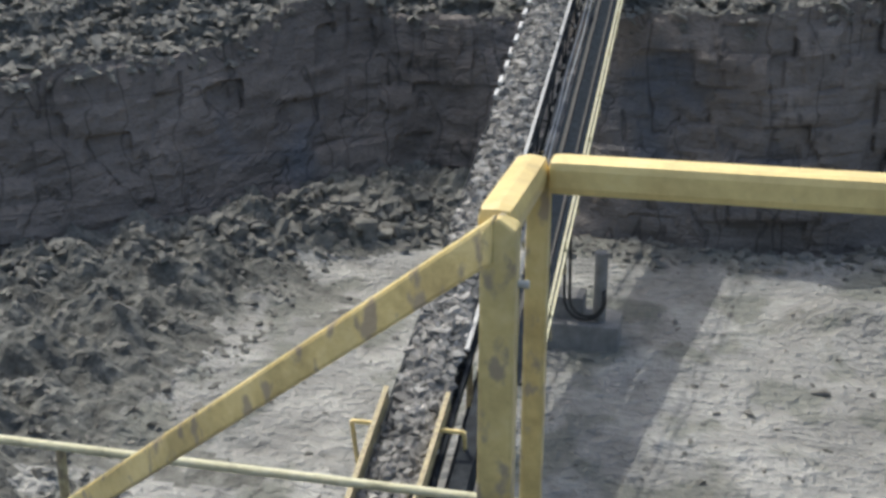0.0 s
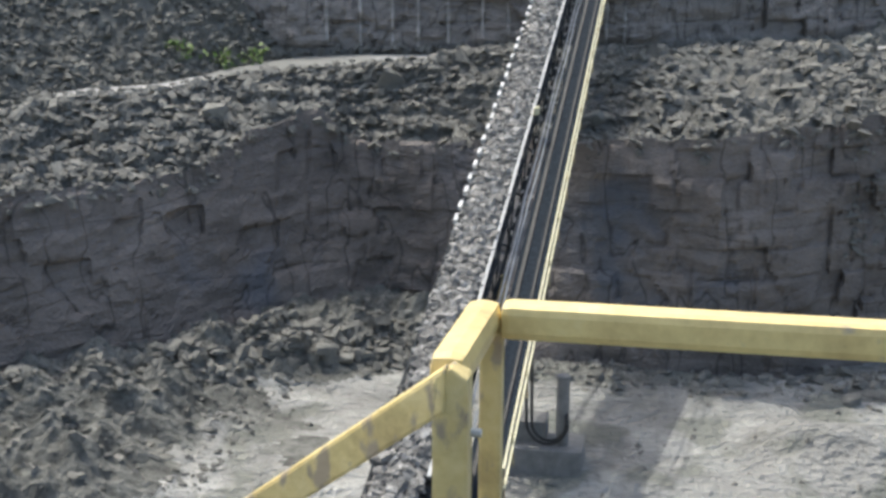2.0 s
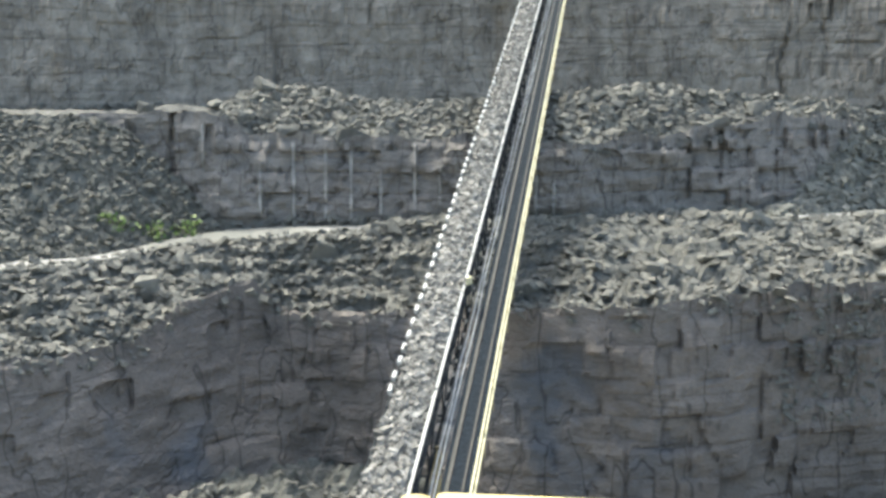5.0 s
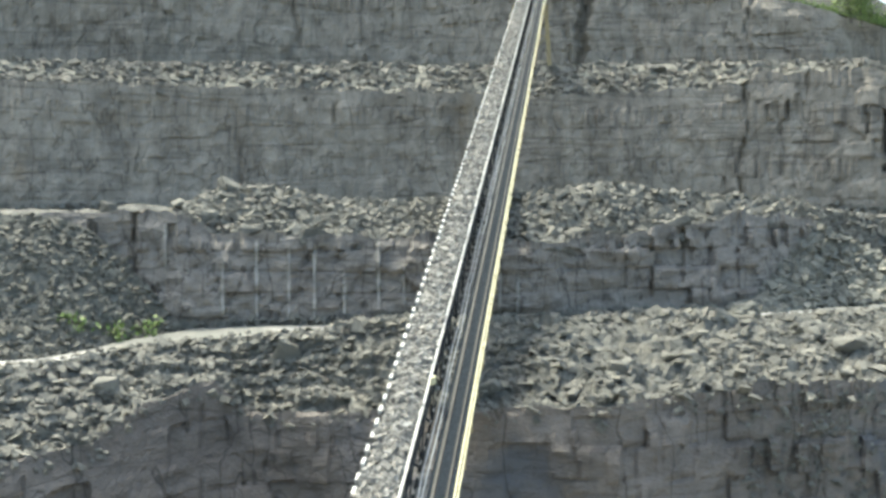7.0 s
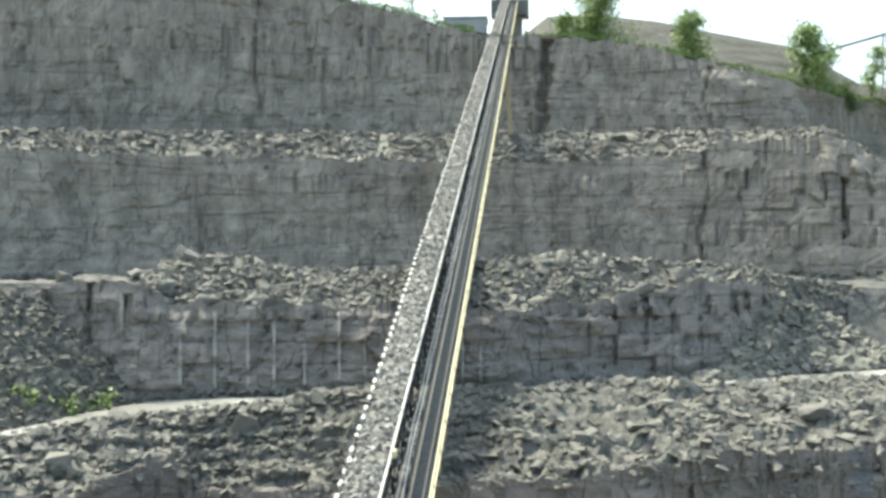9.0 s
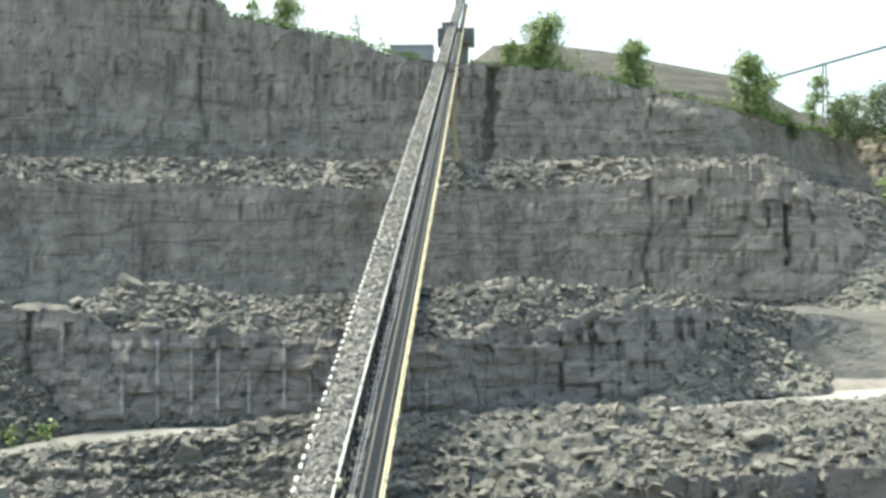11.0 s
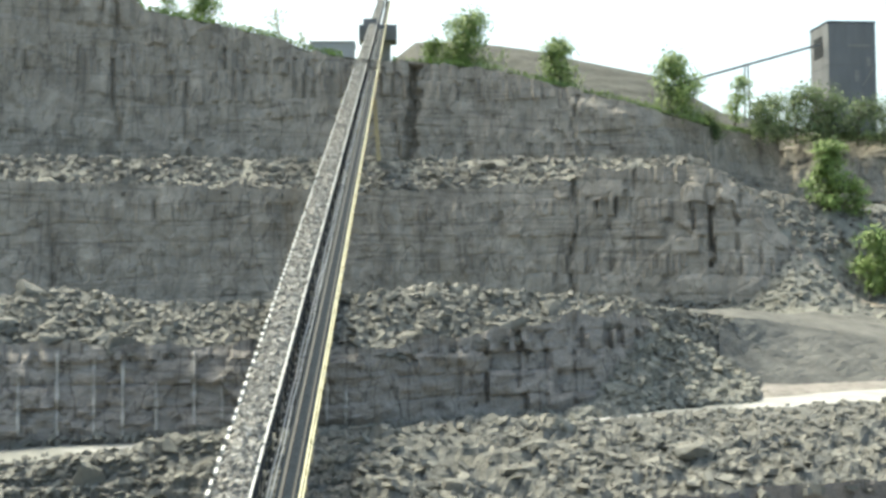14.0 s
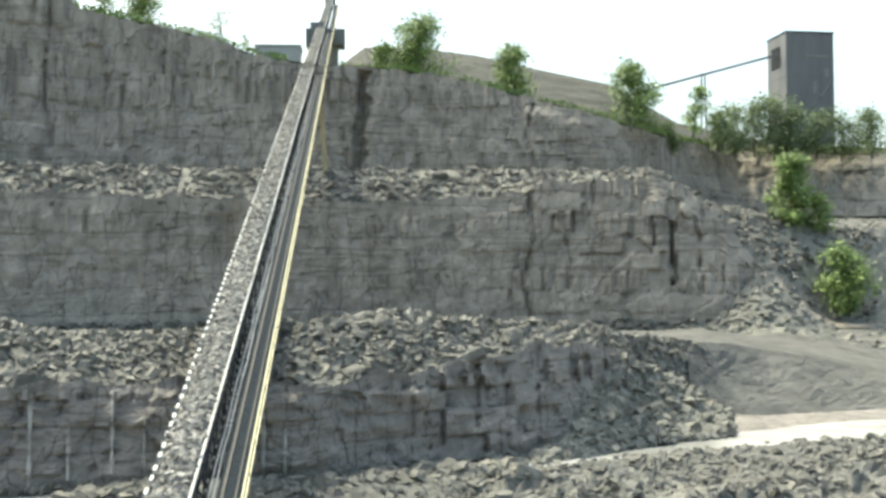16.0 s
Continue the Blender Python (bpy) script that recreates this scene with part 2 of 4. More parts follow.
def empty(name, at=(0, 0, 0)):
    ob = new(name)
    ob.location = at
    ob.empty_display_size = 0.2
    return ob


# ---- terrain: level contours of the pit seen from its middle, (azimuth, range, height) ----
def contour(points):
    az = [p[0] for p in points]
    return lambda a: (np.interp(a, az, [p[1] for p in points]), np.interp(a, az, [p[2] for p in points]))


def xyz(points):
    return contour([(math.degrees(math.atan2(x, y)), math.hypot(x, y), z) for x, y, z in points])


def fbm(x, y, z, octaves=4):
    return noise.fractal(Vector((x, y, z)), 1.0, 2.1, octaves)


def blocks(s, z, w, h, seed):
    """The joint block that holds (s, z): its offset, and how near it lies to a joint. Beds are of uneven height, upright joints shift from bed to bed."""
    zz = z / h + 0.8 * noise.noise(Vector((s * 0.05, z * 0.25, seed)))
    row = math.floor(zz)
    wide = w * (0.6 + 1.2 * noise.cell(Vector((row * 3.7, seed, 8.2))))
    ss = s / wide + 0.9 * noise.noise(Vector((s * 0.35, z * 0.3, seed + 5))) + noise.cell(Vector((row * 1.37, seed, 3.1))) * 5
    col = math.floor(ss)
    c = noise.cell(Vector((col + 0.5, row + 0.5, seed)))
    fz, fs = zz - row, ss - col
    joint = max(0.0, 1 - min(fz, 1 - fz) / 0.09) * 0.5 + max(0.0, 1 - min(fs, 1 - fs) / 0.06) * 0.4
    return c, min(joint, 1.0)


def joints(s, z, w, seed):
    """Long upright cracks, uneven in spacing."""
    q = s / w + 0.5 * noise.noise(Vector((s * 0.2, z * 0.35, seed + 2)))
    k = math.floor(q)
    f = q - k
    strong = noise.cell(Vector((k + 0.5, seed, 1.5)))
    return max(0.0, 1 - min(f, 1 - f) / 0.05) * (strong > 0.45) * strong


def band(name, low, high, az0, az1, step, rows, kind, amp, mat, label, category, seed=0.0, w=1.6, h=0.9, bulge=1.0, clefts=(), upright=1.7, ledge=0.0, rough=None):
    """A strip of ground or rock face between two contours. Returns its object and the surface as a function of azimuth and share of the way up."""
    n = max(2, int((az1 - az0) / step))

    def point(a, f):
        (r0, z0), (r1, z1) = low(a), high(a)
        edge = min(1.0, 6 * f, 6 * (1 - f))
        r, z = r0 + (r1 - r0) * f, z0 + (z1 - z0) * f
        sx, cy = math.sin(radians(a)), math.cos(radians(a))
        s = radians(a) * r0
        if kind == "face":
            c, joint = blocks(s, z, w, h, seed)
            ragged = (0.5 + 1.3 * max(0.0, f - 0.62)) * (rough(a) if rough else 1.0)
            big = fbm(s * 0.10, z * 0.07, seed + 9, 3)
            r += amp * (ragged * (0.8 * c - 0.4) + (rough(a) if rough else 1.0) * (0.35 * joint + 0.5 * joints(s, z, w * 2.4, seed)) + 1.1 * bulge * big + 0.4 * fbm(s * 1.1, z * upright, seed, 4)) * max(edge, 0.4)
            for ca, half, deep, f0, f1 in clefts:
                wide = half * (0.55 + 0.6 * noise.noise(Vector((z * 0.8, ca, 4.0))))
                u = abs(a - ca + 1.6 * half * noise.noise(Vector((z * 0.22, ca, 0)))) / max(wide, 0.02)
                if u < 1 and f0 < f < f1:
                    r += 0.5 * deep * (1 - u * u)
            if f > 0.99:
                z += 0.7 * amp * fbm(s * 0.5, 1.0, seed, 3)
        else:
            d = amp * (fbm(r * sx * 0.22, r * cy * 0.22, seed, 5) + 0.4 * fbm(r * sx * 1.1, r * cy * 1.1, seed + 3, 3))
            z += d * (edge if kind == "flat" else max(min(1.0, 6 * f), 0.5) * min(1.0, 6 * (1 - f)))
            if ledge:
                q = z / ledge + 1.3 * noise.noise(Vector((r * sx * 0.22, r * cy * 0.22, 9)))
                k = math.floor(q)
                u = max(0.0, min(1.0, (q - k - 0.35) / 0.3))
                z += ledge * 0.8 * (k + u - q) * min(1.0, 5 * (1 - f))
                wx, wy = r * sx * 0.6 + 1.2 * noise.noise(Vector((r * sx * 0.3, r * cy * 0.3, 5))), r * cy * 0.8
                z += ledge * 0.45 * (noise.cell(Vector((wx, wy, 3.5))) - 0.5) * min(1.0, 5 * (1 - f))
        return r * sx, r * cy, z

    azs = np.linspace(az0, az1, n + 1)
    verts = [point(float(a), j / rows) for j in range(rows + 1) for a in azs]
    faces = [(k, k + 1, k + n + 2, k + n + 1) for j in range(rows) for k in range(j * (n + 1), j * (n + 1) + n)]
    ob = mesh_object(name, verts, faces, mat)
    return tagged(ob, label, category, kind="structure"), point


def stones(name, spots, mat, parent=None, flat=0.55, label="", category="", seed=1, kind="stuff"):
    """Angular broken stones, one mesh; spots are (x, y, z, size)."""
    rng = np.random.default_rng(seed)
    k = len(spots)
    base = np.array([(x, y, z) for z in (-0.5, 0.5) for y in (-0.5, 0.5) for x in (-0.5, 0.5)])
    sp = np.array(spots, float)
    v = base[None] + rng.uniform(-0.22, 0.22, (k, 8, 3))
    v[:, 4:, :2] *= rng.uniform(0.5, 1.0, (k, 1, 1))
    v *= np.stack([rng.uniform(0.8, 1.8, k), rng.uniform(0.6, 1.0, k), rng.uniform(0.22, 0.72, k) * flat / 0.55], 1)[:, None] * sp[:, 3][:, None, None]
    a, b, c = rng.uniform(0, 6.283, k), rng.normal(0, 0.38, k), rng.normal(0, 0.38, k)
    ca, sa, cb, sb, cc, sc = np.cos(a), np.sin(a), np.cos(b), np.sin(b), np.cos(c), np.sin(c)
    o, i = np.zeros(k), np.ones(k)
    rz = np.array([[ca, -sa, o], [sa, ca, o], [o, o, i]]).transpose(2, 0, 1)
    rx = np.array([[i, o, o], [o, cb, -sb], [o, sb, cb]]).transpose(2, 0, 1)
    ry = np.array([[cc, o, sc], [o, i, o], [-sc, o, cc]]).transpose(2, 0, 1)
    v = np.einsum("nij,nkj->nki", rx @ ry @ rz, v) + sp[:, None, :3]
    quads = np.array([(0, 2, 3, 1), (4, 5, 7, 6), (0, 1, 5, 4), (2, 6, 7, 3), (0, 4, 6, 2), (1, 3, 7, 5)])
    faces = (quads[None] + 8 * np.arange(k)[:, None, None]).reshape(-1, 4)
    ob = mesh_object(name, v.reshape(-1, 3).tolist(), faces.tolist(), mat, parent)
    return tagged(ob, label, category, kind=kind)


def strew(point, az0, az1, count, small, large, seed, f0=0.0, f1=1.0, sink=0.15, power=2.2, clump=0.0):
    rng = random.Random(seed)
    out = []
    while len(out) < count:
        a, f = rng.uniform(az0, az1), rng.uniform(f0, f1)
        x, y, z = point(a, f)
        if clump and noise.noise(Vector((x * 0.16, y * 0.16, seed))) < clump * (rng.random() - 0.75):
            continue
        s = small + (large - small) * rng.random() ** power
        out.append((x, y, z + s * (0.2 - sink), s))
    return out


TOE1 = xyz([(-60, 8, 0), (-30, 25, 0), (-20.9, 35, 0), (-17.4, 39.3, 0), (-14.8, 44, 0), (-11, 48.5, 0), (-7.5, 47.5, 0), (-4.9, 44.2, 0), (0, 43.6, 0), (4, 43.8, 0), (7.5, 46.4, 0), (20, 50, 0), (60, 40, 0)])
FACE1 = xyz([(-61, 9, 6.5), (-31, 27, 6.7), (-22.1, 36.9, 6.8), (-19.8, 40.4, 6.8), (-17.5, 44.3, 6.6), (-16.4, 46.6, 8.0), (-14.4, 49.4, 8.5), (-13.4, 50.0, 7.3), (-12.4, 50.4, 7.0), (-9.4, 49.8, 7.2), (-2.9, 45.1, 8.2), (1.6, 44.4, 8.5), (6.6, 46.6, 9.0), (20, 52, 9.0), (60, 42, 9.0)])
ROAD_NEAR = xyz([(-70, 15, 8), (-33, 42, 8.6), (-21.8, 49.3, 9.0), (-18.7, 53.3, 9.4), (-14.2, 55.1, 9.75), (-8.6, 58.0, 10), (-2.4, 59.7, 10), (6.4, 64.1, 10), (18.4, 71.8, 10), (40, 80, 10), (80, 60, 10)])
TOE2 = xyz([(-75, 22, 8), (-38, 47, 8.6), (-25.4, 54.6, 9.0), (-22, 58.8, 9.3), (-18.4, 58.7, 9.65), (-9.0, 60.5, 10), (-2.5, 62.0, 10), (8.3, 68.9, 10), (14, 74.6, 10), (18.3, 78.6, 10), (23.3, 81.6, 10), (32.5, 88, 10), (60, 97, 10), (105, 76, 10)])
FACE2 = contour([(-71, 93, 15), (-41, 76.6, 15), (-25.9, 66, 14.65), (-21.8, 64.2, 15.3), (-19.6, 63.6, 15.4), (-17.6, 62.7, 15.2), (-16.4, 62.8, 14.3), (-12.5, 62, 14.1), (-5.9, 62.2, 14.1), (-1.84, 62.9, 13.8), (-0.4, 64.2, 13.9), (1.54, 65.8, 14.1), (3.24, 67.6, 14.5), (4.45, 68.7, 14.5), (5.67, 70.1, 14.9), (6.9, 71.6, 15.1), (8.1, 73.4, 15.2), (9.3, 75.3, 15.2), (10.3, 77, 15), (10.9, 81.5, 13.8), (11.7, 84, 13.1), (12.9, 87, 12.1), (14, 89, 11.2), (15, 90, 10.6), (16.3, 91.5, 10.4), (20.1, 98.5, 10.3), (31.2, 116, 10.3), (54, 132, 10.3)])
CREST2 = contour([(-69, 101.6, 15.5), (-39.8, 86, 15.5), (-24, 73.9, 15.35), (-19.3, 71, 15.35), (-17.6, 69.5, 15.6), (-16.7, 69, 16.4), (-14, 70, 16.7), (-12, 70, 16.0), (-5.9, 71, 15.9), (-1.8, 72, 16.3), (-0.4, 72.5, 16.6), (1.6, 73, 16.9), (3.3, 74, 16.6), (5.7, 76.2, 16.4), (6.9, 78, 16.3), (8.1, 80, 16.1), (9.4, 82, 15.9), (10.6, 84, 15.6), (11.8, 88, 15.35), (13, 92, 15.15), (14.2, 95, 14.85), (15.1, 98, 14.7), (16.5, 102, 14.2), (18.3, 105, 13.65), (20.1, 108, 12.9), (22, 110, 12.4), (31, 126, 12.4), (54, 142, 12.4)])
TOE3 = xyz([(-160, 40, 15.2), (-54, 118, 15.2), (-33, 126, 15.2), (-10, 130, 15.2), (15, 129.5, 15.2), (28, 126, 15.2), (33.4, 124.6, 15.3), (40.5, 124.6, 15.5), (44.4, 125.4, 15.5), (48.3, 127.1, 15.4), (53.6, 129.3, 15.3), (75, 128, 15), (130, 90, 15)])
FACE3 = contour([(-76, 170, 28.5), (-24, 132, 28.5), (-14.5, 132, 28.3), (-4.4, 132, 27.9), (-1.8, 132, 27.5), (4.6, 132.1, 28.1), (7.1, 132, 28.5), (8.1, 131.8, 29.6), (10.8, 131.8, 29.6), (12.75, 132, 29.9), (13.7, 132, 29.3), (14.4, 132.3, 27.7), (15.35, 132.6, 26.4), (16, 133, 23.8), (16.7, 133.6, 21.9), (17.85, 134.6, 19.6), (19, 136, 16.9), (19.9, 137.5, 15.8), (30, 155, 15.6), (54, 163, 15.5)])
CREST3 = contour([(-75, 176, 31.4), (-24, 140, 31.4), (-14.5, 140, 31.6), (-3.6, 140, 31.8), (5.7, 140, 31.7), (9.6, 139, 31.4), (12.7, 138, 31.3), (13.6, 138.5, 29.8), (14.2, 140, 28.6), (15.4, 143, 27.9), (16.8, 144.5, 27.6), (18.6, 146, 26.4), (20.5, 148, 25.7), (23, 152, 25.6), (30, 162, 26), (54, 175, 27)])
TOE4 = xyz([(-180, 55, 31.5), (-53, 151.5, 31.5), (-12, 160, 31.8), (11, 160, 31.6), (30, 158, 31.4), (42, 168, 30.4), (53, 176, 30.2), (67.5, 171, 29.5), (150, 130, 29.5)])
CLIFF = xyz([(-182, 56, 61), (-53.8, 153.9, 60.4), (-37.7, 158.6, 58.0), (-34.3, 159.3, 55.3), (-32.3, 159.8, 52.9), (-26.1, 160.9, 52.0), (-16.2, 162.2, 50.0), (-11.9, 162.6, 48.3), (-4.7, 162.9, 47.3), (1.0, 163.0, 47.2), (11.8, 162.6, 45.9), (18.9, 161.9, 43.9), (29.3, 160.3, 41.0), (38.0, 163, 38.9), (44, 172.5, 39.4), (53.3, 182, 39.6), (67.5, 177, 38.5), (153, 132, 38)])
RIM = contour([(-60, 185, 68), (-20, 176, 64), (-13, 176, 59.5), (-11, 176, 54.5), (-6, 176, 51.0), (-3, 177, 49.6), (0, 177, 48.2), (4, 176, 46.8), (7, 176, 44.5), (10, 175, 41.6), (13, 178, 39.4), (17, 192, 40.2), (25, 195, 39.6), (60, 160, 39)])
RIDGE = contour([(-60, 215, 70), (-20, 205, 66), (-12, 205, 57), (-6, 205, 52.5), (-1, 205, 54.4), (0.5, 205, 58.6), (3, 205, 58.5), (5.5, 205, 57.2), (8, 205, 55.0), (11.2, 205, 52.3), (14, 208, 46.5), (20, 215, 42), (60, 200, 40)])
HORIZON = contour([(-60, 2500, 40), (0, 2500, 30), (60, 2500, 30)])
AZ0, AZ1 = -58, 50


def under(line, more, down):
    """A contour set back and lower, so that a slope starts behind the lip of the face below it."""
    return lambda a: (line(a)[0] + more, line(a)[1] - down)


def behind(line, more):
    """A contour a little further back, so that level ground runs in under the foot of a face."""
    return lambda a: (line(a)[0] + more, line(a)[1])


_, P_W1 = band("wall_lower", TOE1, FACE1, AZ0, AZ1, 0.17, 56, "face", 0.42, M_FACE_LOW, "brown-grey jointed limestone quarry face, shade deepened in its colour", "rock face", seed=1.0, w=2.4, h=1.15, rough=lambda a: np.interp(a, (2, 7), (0.8, 1.5)), clefts=((-18.4, 0.12, 0.4, 0.05, 0.8), (-16.9, 0.1, 0.4, 0.2, 0.9), (-13.4, 0.1, 0.4, 0.1, 0.9), (-1.6, 0.07, 0.3, 0.3, 0.8), (0.9, 0.08, 0.3, 0.1, 0.7), (3.8, 0.1, 0.35, 0.3, 1.0), (-24.5, 0.1, 0.4, 0.2, 0.9), (6.6, 0.16, 0.6, 0.4, 1.0)))
_, P_S1 = band("slope_lower", under(FACE1, 0.2, 0.7), ROAD_NEAR, AZ0, AZ1, 0.25, 44, "rough", 0.62, M_LEDGE, "ledges and rubble of broken grey limestone", "rubble slope", seed=2.0, ledge=0.6)
_, P_ROAD = band("road", ROAD_NEAR, behind(TOE2, 1.3), AZ0, AZ1, 0.5, 8, "flat", 0.1, M_ROAD, "pale dusty haul road on the bench", "road", seed=3.0)
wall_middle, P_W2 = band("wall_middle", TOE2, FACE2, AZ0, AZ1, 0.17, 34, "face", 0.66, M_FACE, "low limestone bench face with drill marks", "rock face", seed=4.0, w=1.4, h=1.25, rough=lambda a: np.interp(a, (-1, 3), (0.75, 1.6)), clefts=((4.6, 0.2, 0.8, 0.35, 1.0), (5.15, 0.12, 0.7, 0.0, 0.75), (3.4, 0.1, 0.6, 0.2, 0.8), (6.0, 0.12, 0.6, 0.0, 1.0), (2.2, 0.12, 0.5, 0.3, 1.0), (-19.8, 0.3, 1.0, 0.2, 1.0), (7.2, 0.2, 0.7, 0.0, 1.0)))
_, P_S2 = band("slope_middle", under(FACE2, 0.2, 0.5), CREST2, AZ0, 15.4, 0.25, 24, "rough", 0.7, M_LEDGE, "broken limestone slabs on the bench crest", "rubble slope", seed=5.0)
_, P_RAMP = band("ramp", under(FACE2, -0.3, 0.1), CREST2, 13.4, AZ1, 0.3, 24, "flat", 0.35, M_RAMP, "smooth grey gravel ramp rising to the middle bench", "ramp", seed=16.0)
_, P_B2 = band("bench_middle", CREST2, behind(TOE3, 2.0), AZ0, AZ1, 0.5, 30, "flat", 0.3, M_RAMP, "dusty level bench top below a rock face", "bench", seed=6.0)
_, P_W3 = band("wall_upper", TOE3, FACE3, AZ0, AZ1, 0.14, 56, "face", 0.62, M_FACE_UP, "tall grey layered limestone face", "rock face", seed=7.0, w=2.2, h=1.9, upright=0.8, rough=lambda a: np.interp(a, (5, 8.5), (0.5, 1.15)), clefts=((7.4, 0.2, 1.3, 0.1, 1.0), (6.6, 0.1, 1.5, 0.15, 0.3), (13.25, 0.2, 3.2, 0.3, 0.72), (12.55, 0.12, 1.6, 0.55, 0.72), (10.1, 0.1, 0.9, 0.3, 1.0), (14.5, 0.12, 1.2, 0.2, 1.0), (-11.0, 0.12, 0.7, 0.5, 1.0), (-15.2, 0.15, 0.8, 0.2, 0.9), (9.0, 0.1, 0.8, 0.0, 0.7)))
_, P_S3 = band("slope_upper", under(FACE3, 0.3, 0.8), CREST3, AZ0, AZ1, 0.25, 16, "rough", 0.8, M_TALUS, "broken rock along the upper bench crest", "rubble slope", seed=8.0)
_, P_B3 = band("bench_upper", CREST3, behind(TOE4, 2.5), AZ0, AZ1, 0.5, 8, "flat", 0.2, M_SPOIL, "narrow rubble-strewn upper bench", "bench", seed=9.0)
_, P_W4 = band("wall_top", TOE4, CLIFF, AZ0, AZ1, 0.14, 56, "face", 0.75, M_FACE_UP, "high weathered limestone cliff under the rim, brighter light put into its colour", "rock face", seed=10.0, w=1.9, h=3.0, upright=0.5, rough=lambda a: np.interp(a, (-8, 0, 4, 8), (0.9, 0.9, 0.6, 0.9)), clefts=((0.2, 0.55, 4.5, 0.0, 0.97), (-0.35, 0.16, 1.3, 0.0, 0.9), (7.6, 0.18, 1.4, 0.0, 0.95), (-12.6, 0.2, 1.2, 0.1, 1.0), (-9.6, 0.14, 1.0, 0.0, 0.6), (13.4, 0.2, 1.2, 0.0, 1.0), (4.0, 0.12, 0.8, 0.4, 1.0), (2.4, 0.1, 0.8, 0.3, 1.0)))
_, P_RIM = band("rim", CLIFF, RIM, AZ0, AZ1, 0.5, 12, "flat", 0.5, M_GRASS, "scrubby grass rim above the quarry", "ground", seed=11.0)
_, P_RIDGE = band("embankment", RIM, RIDGE, AZ0, AZ1, 0.5, 14, "flat", 0.5, M_RIM, "grey earth embankment behind the rim", "embankment", seed=12.0)
TALUS_FOOT = contour([(11, 129.5, 14.9), (13, 127, 14.7), (15, 123.5, 14.3), (18, 120, 13.9), (21, 122, 13.7), (26, 126, 13.7)])
TALUS_TOP = contour([(11, 131, 15.2), (13.4, 130.8, 15.6), (15, 131.2, 17.2), (16, 131.8, 19.2), (16.8, 132.8, 20.8), (17.9, 134, 19.0), (19, 135.6, 16.6), (20, 137.5, 15.4), (26, 144, 15.2)])
_, P_TALUS = band("slope_talus", TALUS_FOOT, TALUS_TOP, 11, 26, 0.25, 20, "rough", 0.6, M_TALUS, "talus cone of fallen grey rock below the upper face", "rubble slope", seed=14.0)
MID_TALUS = contour([(6.8, 0, 10.2), (8, 0, 11.6), (9, 0, 12.9), (10, 0, 14), (10.8, 0, 14.4), (11.6, 0, 13.9), (12.4, 0, 13.2), (13.6, 0, 12.0), (15, 0, 10.5)])
_, P_MTALUS = band("slope_end", behind(TOE2, -2.6), lambda a: (FACE2(a)[0] + 0.2, MID_TALUS(a)[1]), 6.8, 15, 0.15, 18, "rough", 0.4, M_TALUS, "talus of broken limestone at the end of the middle face", "rubble slope", seed=17.0)
HEAP_FOOT = contour([(-34, 50, 8.0), (-26, 55.5, 8.7), (-22, 57.2, 8.9), (-19.5, 59.4, 9.2), (-17, 61.3, 9.4)])
HEAP_TOP = contour([(-34, 64, 15.4), (-26, 63.8, 15.2), (-23, 63.6, 15.0), (-21.5, 63, 14.3), (-20, 62.6, 12.6), (-18.6, 62.2, 11.0), (-17, 62, 9.7)])
_, P_HEAP = band("slope_heap", HEAP_FOOT, HEAP_TOP, -34, -17, 0.2, 24, "rough", 0.45, M_HEAP, "talus of fine broken limestone beside the middle face", "rubble slope", seed=15.0)
band("backdrop", RIDGE, HORIZON, AZ0, AZ1, 1.5, 6, "flat", 1.0, M_GRASS, "open ground beyond the quarry rim", "ground", seed=13.0)
mesh_object("ground", [(-3000, -3000, -0.4), (3000, -3000, -0.4), (3000, 3000, -0.4), (-3000, 3000, -0.4)], [(0, 1, 2, 3)], M_FLOOR)
tagged(bpy.data.objects["ground"], "pale dusty limestone ground reaching far out", "ground", kind="structure")

# ---- pit floor: one sheet with spoil heap, berm and low mounds ----
def ridge(x, y, ax, ay, bx, by, wide):
    t = max(0.0, min(1.0, ((x - ax) * (bx - ax) + (y - ay) * (by - ay)) / ((bx - ax) ** 2 + (by - ay) ** 2)))
    d = math.hypot(x - ax - t * (bx - ax), y - ay - t * (by - ay))
    return math.exp(-(d / wide) ** 2)


def floor_z(x, y):
    edge = -13.0 + 0.9 * noise.noise(Vector((y * 0.35, 2.0, 0))) + 0.05 * (y - 33) ** 2 * (y > 33) * 0.9
    k = max(0.0, min(1.0, (edge - x) / 4.5))
    heap = k * k * (3 - 2 * k) * 1.5
    z = heap * (0.75 + 0.5 * noise.noise(Vector((x * 0.25, y * 0.25, 4)))) + heap * 0.5 * fbm(x * 0.6, y * 0.8, 5, 6)
    z += 0.50 * heap * (0.5 - abs(noise.noise(Vector((x * 0.9 + 0.4 * y, y * 1.1, 11))))) + 0.26 * min(heap, 0.8) * fbm(x * 2.1, y * 2.4, 12, 3)
    berm = ridge(x, y, -22, 33, -14.5, 42.5, 2.0) * 0.15 + ridge(x, y, -15, 40.6, -8.0, 44.4, 1.3) * 0.3
    z += berm * (0.85 + 0.5 * fbm(x * 0.6, y * 0.6, 1, 3))
    z += 0.9 * ridge(x, y, 4.2, 37.5, 6.2, 37.2, 1.4) + 0.35 * ridge(x, y, 6.5, 43.5, 14, 43, 1.6) + 0.15 * ridge(x, y, -4, 43.4, 4, 43.2, 0.9)
    z += 0.10 * fbm(x * 0.25, y * 0.6, 7, 4) + 0.035 * fbm(x * 0.8, y * 2.4, 3, 3)
    return z


